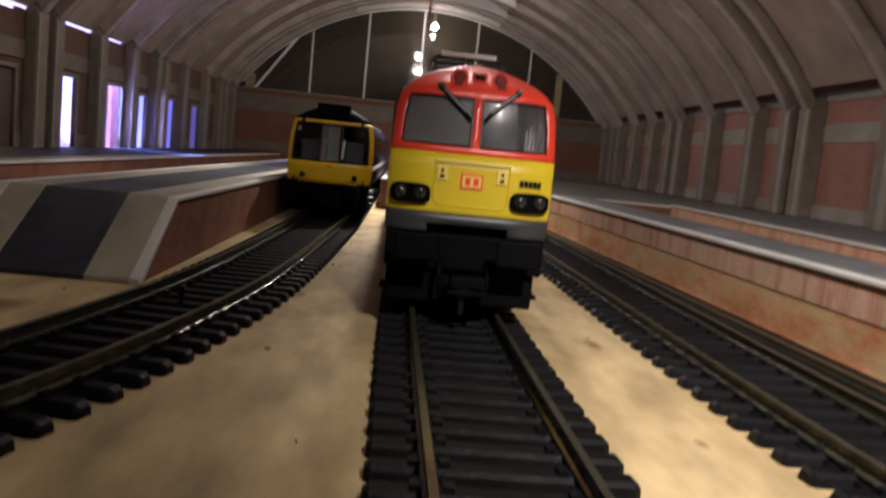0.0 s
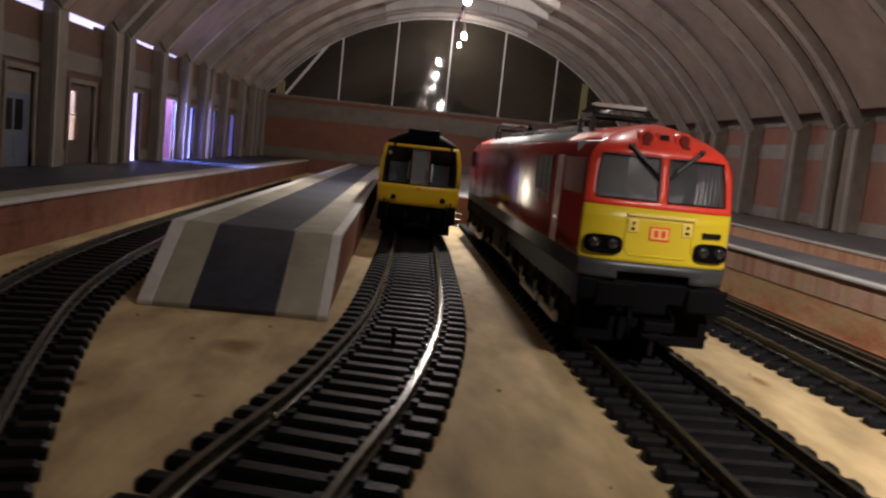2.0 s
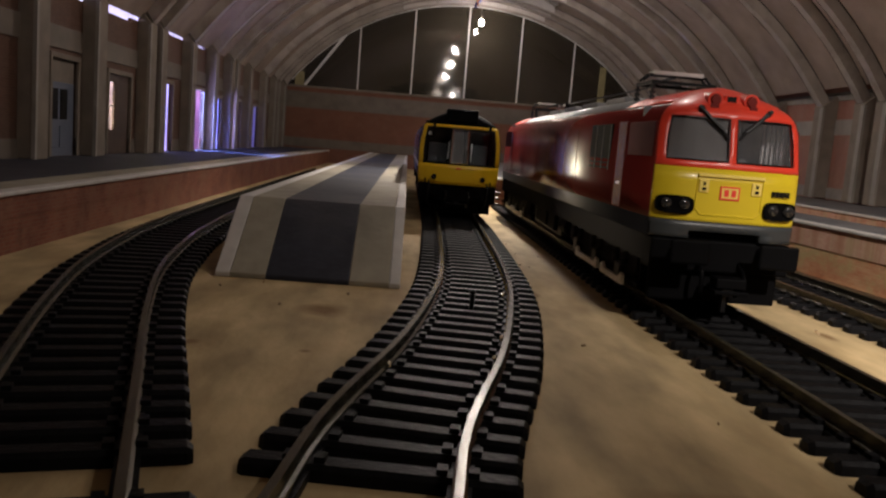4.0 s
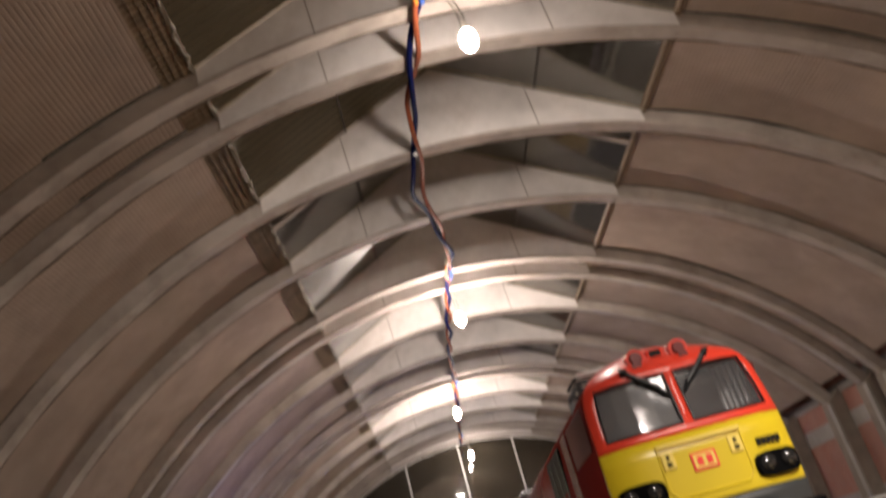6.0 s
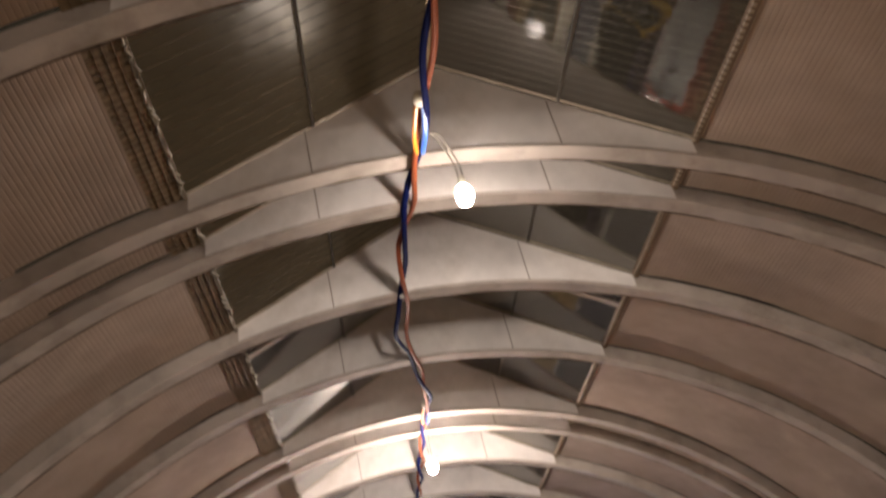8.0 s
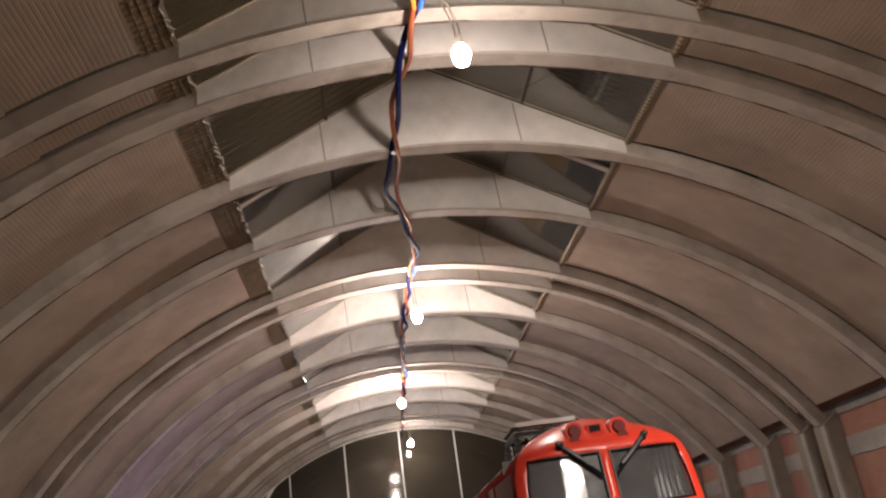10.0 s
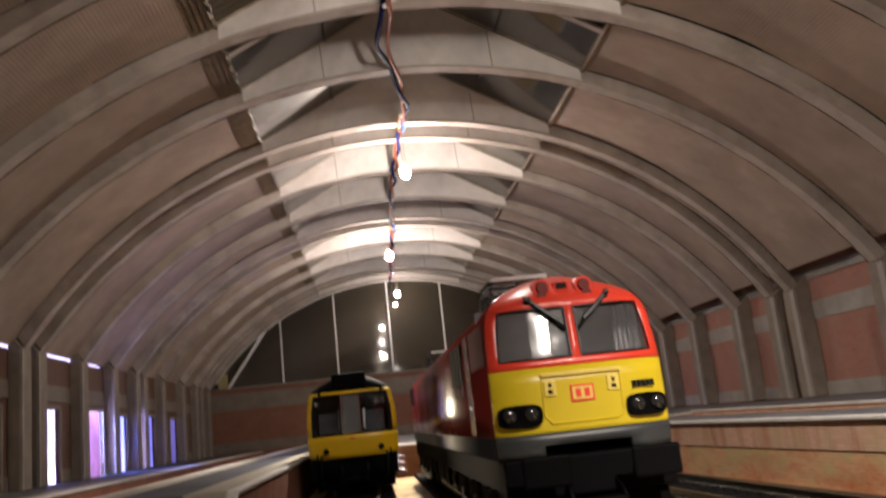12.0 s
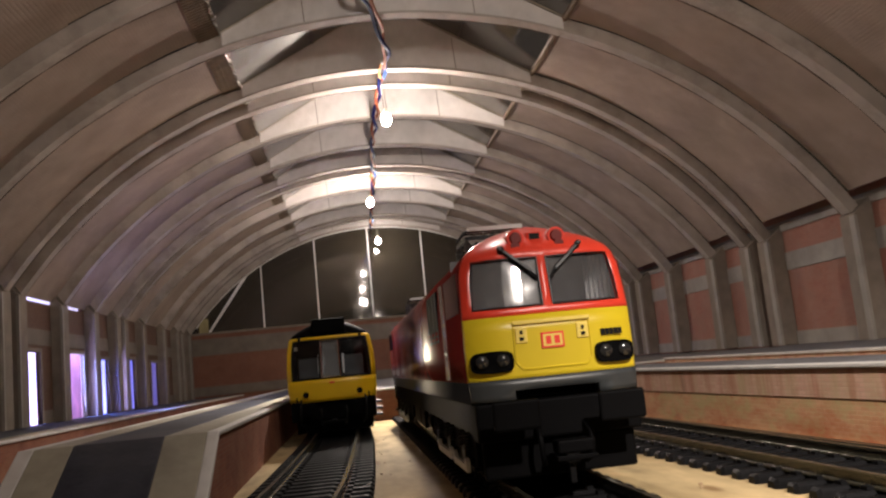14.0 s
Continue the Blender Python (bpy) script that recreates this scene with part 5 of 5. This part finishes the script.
    for s in (-1, 1):
        part("air_tank", rod(bmesh.new(), (s * 1.2, 10.2, 1.15), (s * 1.2, 11.1, 1.15), 0.28, 14), DULL_BLACK, e)
        part("equipment_box", boxes((min(s * 1.0, s * 1.48), max(s * 1.0, s * 1.48), 12.0, 13.4, 0.85, 1.9), (min(s * 1.0, s * 1.45), max(s * 1.0, s * 1.45), 14.0, 16.4, 0.85, 1.8)), DULL_BLACK, e, bevel=0.05)
    bogie(e, 5.6, (-2.6, 0.0, 2.6), 0.72, 8.0, step=((-2.25, 1.1), (0.72, 1.4)))
    bogie(e, L - 5.6, (-2.6, 0.0, 2.6), 0.72, 8.0, step=((2.25, 1.1), (-0.72, 1.4)))
    e.rotation_euler.z = TURN
    e.location.x = 0.05 * CM - e.location.y * math.sin(TURN)
    return e


locomotive()

# ---- diesel railcar ----
CAR_HALF = [(1.78, 1.80), (2.2, 1.86), (3.2, 1.87), (3.9, 1.83), (4.4, 1.72), (4.62, 1.55), (4.82, 1.25), (5.0, 0.88), (5.12, 0.5), (5.18, 0.02)]


def car_front(u, z):
    return 0.02 + 0.10 * max(z - 2.7, 0) + 0.38 * abs(u) ** 4 + (0.35 * (z - 4.5) if z > 4.5 else 0)


def railcar():
    X, Y, L = -4.52, 20.45, 26.3
    e = thing("railcar", X, Y + L / 2, 0.43, "old diesel railcar with yellow front and navy side", "railcar")
    us = [-1, -0.97, -0.9, -0.86, -0.6, -0.27, -0.22, 0.0, 0.20, 0.25, 0.6, 0.86, 0.9, 0.97, 1]
    lo, hi = 2.78, 4.32
    panes = ((-0.86, -0.27), (-0.22, 0.20), (0.25, 0.86))
    hole = lambda u, z: lo < z < hi and any(a < u < b for a, b in panes)
    for y0, sg in ((Y, 1), (Y + L, -1)):
        bm = bmesh.new()
        nose(bm, CAR_HALF, car_front, [1.78, 1.95, 2.2, 2.5, 2.70], us, lambda u, z: False, y0, sg, X)
        nose(bm, CAR_HALF, car_front, [2.70, 3.2, 3.8, 4.38, 4.5], [-1, -0.97, -0.93, -0.9], lambda u, z: False, y0, sg, X)
        nose(bm, CAR_HALF, car_front, [2.70, 3.2, 3.8, 4.38, 4.5], [0.9, 0.93, 0.97, 1], lambda u, z: False, y0, sg, X)
        nose(bm, CAR_HALF, car_front, [4.38, 4.5], us[2:-2], lambda u, z: False, y0, sg, X)
        solid(part("cab_front", bm, DMU_YELLOW, e, "yellow cab front", smooth=True), 0.06)
        bm = bmesh.new()
        nose(bm, CAR_HALF, lambda u, z: car_front(u, z) - 0.005, [2.70, lo, 3.3, 3.8, hi, 4.38], us[2:-2], hole, y0, sg, X)
        solid(part("window_surround", bm, BLACK, e, "black window surround", smooth=True), 0.1)
        for a, b in panes:
            bm = bmesh.new()
            nose(bm, CAR_HALF, lambda u, z: car_front(u, z) + 0.05, [lo - 0.02, 3.5, hi + 0.02], [a - 0.01, (a + b) / 2, b + 0.01], lambda u, z: False, y0, sg, X)
            win = solid(part("windscreen", bm, PALE_GLASS if a == -0.22 else DARK_GLASS, e, "cab window with its pale reflection put in as haze" if a == -0.22 else "dark cab window"), 0.02)
            bm = bmesh.new()
            framed(bm, [(X + u * half_width(CAR_HALF, z), y0 + sg * (car_front(u, z) - 0.02), z) for u, z in ((a, lo), (b, lo), (b, hi), (a, hi))], 0.03 if a == -0.22 else 0.022)
            part("frame", bm, CHROME if a == -0.22 else BLACK, win, "bright metal frame" if a == -0.22 else "")
        bm = bmesh.new()
        zr = [4.5, 4.62, 4.72, 4.82, 4.92, 5.0, 5.07, 5.12, 5.15, 5.178]
        nose(bm, CAR_HALF, car_front, zr, us, lambda u, z: False, y0, sg, X)
        solid(part("roof_dome", bm, DULL_BLACK, e, "black roof dome", smooth=True), 0.06)
        ya, yb = sorted((y0 + sg * 0.12, y0 + sg * 1.6))
        bx = part("headcode_box", boxes((X - 0.72, X + 0.72, ya, yb, 4.62, 5.24)), DULL_BLACK, e, "black route box on the roof", bevel=0.08)
        for s in (-1.12, 1.12):
            yy = y0 + sg * (car_front(s / 1.86, 2.12) - 0.02)
            ml = part("marker_light", rod(bmesh.new(), (X + s, yy + sg * 0.06, 2.1), (X + s, yy - sg * 0.05, 2.1), 0.15, 16), DMU_YELLOW, e)
            part("lens", rod(bmesh.new(), (X + s, yy - sg * 0.045, 2.1), (X + s, yy - sg * 0.07, 2.1), 0.125, 16), DULL_BLACK, ml, "dark lens")
            part("glass", ball(bmesh.new(), (X + s, yy - sg * 0.07, 2.1), 0.085, 0.04, 0.085, 12), LENS, ml, smooth=True)
        yy = y0 + sg * (car_front(0, 2.6) - 0.02)
        part("crest", boxes((X - 0.12, X + 0.10, min(yy, yy + sg * 0.03), max(yy, yy + sg * 0.03), 2.50, 2.57)), RED_MARK, e, "tiny red crest")
        part("window_label", boxes((X - 1.5, X - 1.36, y0 + sg * 0.42 - 0.02, y0 + sg * 0.42 + 0.02, 3.98, 4.14)), WHITE, e, "small white label")
        for s in (-1.25, 1.3):
            part("lamp_bracket", boxes((X + s - 0.06, X + s + 0.06, y0 + sg * 0.1 - 0.08, y0 + sg * 0.1 + 0.08, 4.36, 4.5)), BLACK, e)
        part("cab_bulkhead", boxes((X - 1.6, X + 1.6, y0 + sg * 2.6 - 0.05, y0 + sg * 2.6 + 0.05, 2.0, 4.7)), DULL_BLACK, e)
        for sx, w in ((-1.0, 0.42), (0.95, 0.42)):
            part("cab_seat", boxes((X + sx - w, X + sx + w, min(y0 + sg * 1.35, y0 + sg * 1.5), max(y0 + sg * 1.35, y0 + sg * 1.5), 2.2, 3.65)), SEAT, e, "pale seat back", bevel=0.06)
        # white rods added in place of upright gleams in the cab windows
        for sx, zb in ((-0.52, 2.95), (-0.34, 2.9), (0.30, 3.4), (0.50, 2.9)):
            part("gleam_rod", rod(bmesh.new(), (X + sx, y0 + sg * 0.45, zb), (X + sx + 0.03, y0 + sg * 0.5, zb + 0.8), 0.05, 8), WHITE, e, "white rod standing in for a gleam in the window")
        part("cab_door", boxes((X - 0.36, X + 0.30, y0 + sg * 2.5 - 0.05, y0 + sg * 2.5 + 0.05, 2.0, 4.4)), WHITE, e, "pale inner door")
        ya, yb = sorted((y0 + sg * 0.15, y0 + sg * 0.9))
        part("buffer_beam", boxes((X - 1.78, X + 1.78, ya, yb, 1.0, 1.82)), DULL_BLACK, e, bevel=0.05)
        buffers(e, X, y0 + sg * 0.15, 1.5, sg, 0.24, 0.24)
        part("cowcatcher", boxes((X - 1.6, X + 1.6, y0 + sg * 0.7 - 0.15, y0 + sg * 0.7 + 0.15, 0.5, 1.05)), DULL_BLACK, e)
        for k in range(3):
            part("pipe_stub", rod(bmesh.new(), (X + 1.7, y0 + sg * 0.3, 1.05 + 0.27 * k), (X + 2.02, y0 + sg * 0.3, 1.02 + 0.27 * k), 0.05, 8), BLACK, e)
        for s in (-1.5, 1.5):
            part("lamp_iron", boxes((X + s - 0.03, X + s + 0.03, y0 + sg * 0.12 - 0.04, y0 + sg * 0.12 + 0.04, 1.78, 2.02)), BLACK, e)
        for s, top in ((-1.35, 1.9), (-0.55, 1.5), (0.5, 1.5), (1.32, 1.9)):
            bm = tube(bmesh.new(), curve_points([(X + s, y0 + sg * 0.1, top), (X + s + 0.03, y0 - sg * 0.22, top - 0.2), (X + s - 0.02, y0 - sg * 0.2, 1.0), (X + s * 0.9, y0, 0.8)]), 0.045, 6)
            part("hose", bm, BLACK, e, smooth=True)
        part("coupling", boxes((X - 0.1, X + 0.1, min(y0 - sg * 0.4, y0 + sg * 0.4), max(y0 - sg * 0.4, y0 + sg * 0.4), 0.9, 1.02), (X - 0.5, X + 0.5, y0 - sg * 0.4 - 0.04, y0 - sg * 0.4 + 0.04, 0.92, 1.0)), BLACK, e)
    bm = bmesh.new()
    shell(bm, CAR_HALF, car_front, Y, Y + L, 1.78, 4.5, X, cuts=2)
    solid(part("body_side", bm, NAVY, e, "navy blue body side", smooth=True), 0.06)
    bm = bmesh.new()
    shell(bm, CAR_HALF, lambda u, z: car_front(u, z), Y, Y + L, 4.5, 5.178, X, cuts=1)
    solid(part("roof", bm, DULL_BLACK, e, "dark roof", smooth=True), 0.05)
    part("roof_crown", boxes((X - 0.05, X + 0.05, Y + 0.6, Y + L - 0.6, 5.155, 5.182)), DULL_BLACK, e)
    for s in (-1, 1):
        bm = boxes((min(X + s * 1.86, X + s * 1.885), max(X + s * 1.86, X + s * 1.885), Y + 0.6, Y + L - 0.6, 2.5, 2.68))
        part("waist_stripe", bm, WHITE, e, "white waist line")
        for k in range(9):
            yk = Y + 2.2 + k * 2.6
            part("side_window", boxes((min(X + s * 1.80, X + s * 1.89), max(X + s * 1.80, X + s * 1.89), yk, yk + 1.7, 3.05, 4.05)), DARK_GLASS, e, bevel=0.03)
    part("underframe", boxes((X - 1.4, X + 1.4, Y + 0.8, Y + L - 0.8, 1.2, 1.8), (X - 1.2, X + 1.2, Y + 9, Y + 17, 0.8, 1.2)), DULL_BLACK, e)
    for yc in (Y + 4.0, Y + L - 4.0):
        bg = part("bogie", boxes((X - 1.05, X + 1.05, yc - 2.2, yc + 2.2, 0.85, 1.3)), DULL_BLACK, e)
        for s in (-1, 1):
            part("side_frame", boxes((X + s * 1.2 - 0.08, X + s * 1.2 + 0.08, yc - 2.4, yc + 2.4, 0.8, 1.15)), DULL_BLACK, bg, bevel=0.04)
            for a in (-1.7, 1.7):
                bm = rod(bmesh.new(), (X + s * 0.72, yc + a, 0.43 + 0.6), (X + s * 0.94, yc + a, 0.43 + 0.6), 0.6, 20)
                part("wheel", bm, DULL_BLACK, bg)
    return e


railcar()


# ---- lamps on the ridge ----
def bulb(x, y, z, hook, glow):
    e = thing("bulb", x, y, z, "small glowing white bulb hanging on bare leads from the cable", "lamp bulb", "string of bulbs")
    bm = ball(bmesh.new(), (x, y, z), 0.30, 0.30, 0.40, 16)
    part("glass", bm, glow, e, smooth=True)
    bm = rod(bmesh.new(), (x, y, z + 0.34), (x, y, z + 0.75), 0.17, 14, 0.10)
    part("cap", bm, GLUE, e)
    for d in (-0.08, 0.08):
        bm = tube(bmesh.new(), curve_points([(x + d, y, z + 0.7), (x + d - 0.05, y + 0.1, z + 1.4), ((x + hook[0]) / 2 + d, (y + hook[1]) / 2, hook[2] + 0.15), (hook[0], hook[1], hook[2])]), 0.035, 5)
        part("lead", bm, LEAD, e, smooth=True)


CABLE_Y = (-50, 0, 5.8, 7.7, 9.8, 14, 17.7, 21.7, 25.5, 30, 34.7, 48.7, 60, 90)
CABLE_X = (-0.4, -0.5, -0.8, -0.92, -1.22, -1.58, -1.55, -1.3, -0.85, -0.2, -0.5, -0.6, -0.25, 0.2)
CABLE = lambda y: (float(np.interp(y, CABLE_Y, CABLE_X)), 20.45)
for bx, by, bz in ((0.2, 7.9, 18.25), (-0.25, 34.9, 18.2), (-0.72, 60.3, 18.2), (0.75, 83.6, 18.2)):
    cx, cz = CABLE(by - 0.6)
    bulb(bx, by, bz, (cx, by - 0.6, cz), DIM_BULB if by < 10 or by > 70 else BULB)
bulb(3.65, -20.5, 16.0, (CABLE(-19.5)[0], -19.5, CABLE(-19.5)[1]), NEAR_BULB)

# the feed cable: two twisted wires under the ridge, stripped and joined at each bulb
feed = thing("feed_cable", MID, 20, 20.4, "twisted blue and brown lamp wires strung under the ridge", "cable")
ys_c = np.arange(-46, 87, 0.5)


def strand(phase, off):
    pts = []
    for y in ys_c:
        x, z = CABLE(y)
        tw = y * 0.85 + phase
        loose = 0.13 + 0.16 * max(0.0, noise.noise((y * 0.13, phase, 3)))
        if phase == 0.0:
            x -= 0.75 * math.exp(-((y - 21.7) / 2.3) ** 2)  # a slack loop in the blue wire
        pts.append(Vector((x + loose * math.cos(tw), y, z + off + loose * math.sin(tw))))
    return pts


part("blue_strand", tube(bmesh.new(), strand(0.0, 0.0), 0.115, 8), BLUE_WIRE, feed, "dark blue insulated wire", smooth=True)
part("brown_strand", tube(bmesh.new(), strand(math.pi, 0.0), 0.105, 8), BROWN_WIRE, feed, "brown insulated wire", smooth=True)
for by in (-19.5, 8.0, 33.2, 59.0, 82.5):
    x, z = CABLE(by)
    j = part("joint", ball(bmesh.new(), (x, by - 2.4, z), 0.22, 0.35, 0.2, 12), GLUE, feed, "blob of clear glue", smooth=True)
    bm = tube(bmesh.new(), curve_points([(x + 0.12, by - 2.2, z - 0.1), (x + 0.16, by - 1.0, z - 0.22), (x + 0.12, by + 0.1, z - 0.1)]), 0.10, 7)
    part("tail", bm, LIGHT_BLUE_WIRE, j, "light blue wire tail", smooth=True)
    bm = tube(bmesh.new(), curve_points([(x - 0.12, by - 2.2, z - 0.1), (x - 0.20, by - 1.0, z - 0.25), (x - 0.08, by + 0.1, z - 0.1)]), 0.08, 7)
    part("tail", bm, ORANGE_WIRE, j, "orange wire tail", smooth=True)
for ys in RIBS:
    x, z = CABLE(ys[1])
    part("cable_tie", boxes((x - 0.19, x + 0.19, ys[1] - 0.10, ys[1] + 0.02, z - 0.17, z + 0.17)), WHITE_CARD, feed, "pale tape tab", bevel=0.06) if ys[1] in (17.8, 49.3, 71.9) else None


# ---- doors and windows of the side wall ----
def opening_trim(y0, y1, top):
    bm = boxes((WALL_L - 0.1, WALL_L + 0.14, y0 - 0.25, y0, SIDE_TOP, top + 0.25), (WALL_L - 0.1, WALL_L + 0.14, y1, y1 + 0.25, SIDE_TOP, top + 0.25), (WALL_L - 0.1, WALL_L + 0.14, y0, y1, top, top + 0.25))
    return part("architrave", bm, STONE, wall_w, "stone surround", bevel=0.03)


for o in OPENINGS:
    opening_trim(*o)
# film added in three openings in place of blue light on the columns
for o in (OPENINGS[4], OPENINGS[6], OPENINGS[7]):
    part("blue_light_film", boxes((WALL_L - 0.16, WALL_L - 0.14, o[0], o[1], SIDE_TOP, o[2])), FILM, wall_w, "blue film standing in for blue light on the columns")
y0, y1, top = OPENINGS[0]
door = thing("door_1", WALL_L, (y0 + y1) / 2, SIDE_TOP, "closed blue-grey door with dark glazed upper panels", "door", kind="structure")
part("leaf", boxes((WALL_L - 0.200, WALL_L - 0.080, y0, y1, SIDE_TOP, 5.0)), DOOR_BLUE, door, bevel=0.02)
part("fanlight", boxes((WALL_L - 0.200, WALL_L - 0.100, y0, y1, 5.0, top)), STONE, door)
for k in range(2):
    part("glass_panel", boxes((WALL_L - 0.080, WALL_L - 0.060, y0 + 0.25 + 1.05 * k, y0 + 1.05 + 1.05 * k, 3.3, 4.7)), BLACK, door)
    part("lower_panel", boxes((WALL_L - 0.080, WALL_L - 0.050, y0 + 0.25 + 1.05 * k, y0 + 1.05 + 1.05 * k, 2.0, 3.0)), DOOR_BLUE, door, bevel=0.02)
y0, y1, top = OPENINGS[1]
win = thing("window_2", WALL_L, (y0 + y1) / 2, SIDE_TOP, "dark panelled opening with one narrow warm-lit pane", "window", kind="structure")
part("panel_below", boxes((WALL_L - 0.200, WALL_L - 0.060, y0, y1, SIDE_TOP, 2.9)), PANEL_BROWN, win)
part("panel_above", boxes((WALL_L - 0.200, WALL_L - 0.060, y0, y1, 5.5, top)), PANEL_BROWN, win)
part("pane", boxes((WALL_L - 0.160, WALL_L - 0.130, y0, y0 + 1.25, 2.9, 5.5)), CLEAR, win).visible_shadow = False
part("door_leaf", boxes((WALL_L - 0.180, WALL_L - 0.040, y0 + 1.25, y1, 2.9, 5.5)), PANEL_BROWN, win, "dark brown panel", bevel=0.02)
for zz in (3.05, 4.3):
    part("raised_panel", boxes((WALL_L - 0.040, WALL_L - 0.015, y0 + 1.5, y1 - 0.15, zz, zz + 1.0)), PANEL_BROWN, win, bevel=0.02)
part("glazing_bar", boxes((WALL_L - 0.120, WALL_L - 0.060, y0, y0 + 1.25, 4.17, 4.25)), WHITE, win)
# added box behind the pane: holds the warm light, keeps violet out
rm = part("room_behind", boxes((-26.8, -26.5, 26.4, 32.9, SIDE_TOP, 7.6), (-26.5, WALL_L - 0.21, 26.4, 26.7, SIDE_TOP, 7.6), (-26.5, WALL_L - 0.21, 32.6, 32.9, SIDE_TOP, 7.6), (-26.5, WALL_L - 0.21, 26.7, 32.6, 7.4, 7.6)), LIT_CARD, win, "pale card lining of the lit room")

# ---- small things on the board ----
pin = thing("track_pin", -5.3, 0.0, 0.15, "small dark pin with round head between the rails", "pin")
part("shank", rod(bmesh.new(), (-5.3, 0.0, 0.1), (-5.3, 0.0, 0.5), 0.05, 8), BLACK, pin)
part("head", ball(bmesh.new(), (-5.3, 0.0, 0.53), 0.08, 0.08, 0.06, 10), BLACK, pin)
# polished balls added where the rails glint, in place of those highlights
for x, y in ((6.17, 11.7), (6.2, 8.96), (4.32, 7.0), (6.25, 5.9), (6.3, 1.76), (4.3, 3.84), (4.34, 9.36), (4.45, 0.0), (4.52, -2.07), (6.38, -0.72), (-4.45, 1.45), (-4.98, -3.02), (-6.37, -1.18), (-6.98, -5.26), (-6.29, -0.08), (-5.27, -4.5)):
    p = thing("track_pin", x, y, 0.22, "tiny polished ball standing in for a glint on the rail", "pin", "bright pins of the track")
    part("head", ball(bmesh.new(), (x, y, 0.26), 0.055, 0.055, 0.055, 10), CHROME, p, smooth=True)
bm = bmesh.new()
rng = random.Random(5)
for x, y in [(2.75, 0.6), (2.9, 1.0), (-2.9, 11.0), (-2.95, 14.5), (-2.85, 8.0)] + [(rng.uniform(-4.4, -2.0), rng.uniform(-10, 22)) for _ in range(8)] + [(rng.uniform(2.0, 3.2), rng.uniform(-12, 8)) for _ in range(5)] + [(rng.uniform(-11, -8), rng.uniform(-6, 2.5)) for _ in range(5)]:
    r = rng.uniform(0.015, 0.035)
    m = Matrix.Translation((x, y, 0.025)) @ Matrix.Rotation(rng.uniform(0, 3), 4, "Z") @ Matrix.Diagonal((r * rng.uniform(1, 2.4), r, 0.03, 1))
    bmesh.ops.create_icosphere(bm, subdivisions=1, radius=1, matrix=m)
tagged(part("crumbs", bm, TIMBER), "scattered dark crumbs and shavings on the plywood", "debris", kind="stuff")
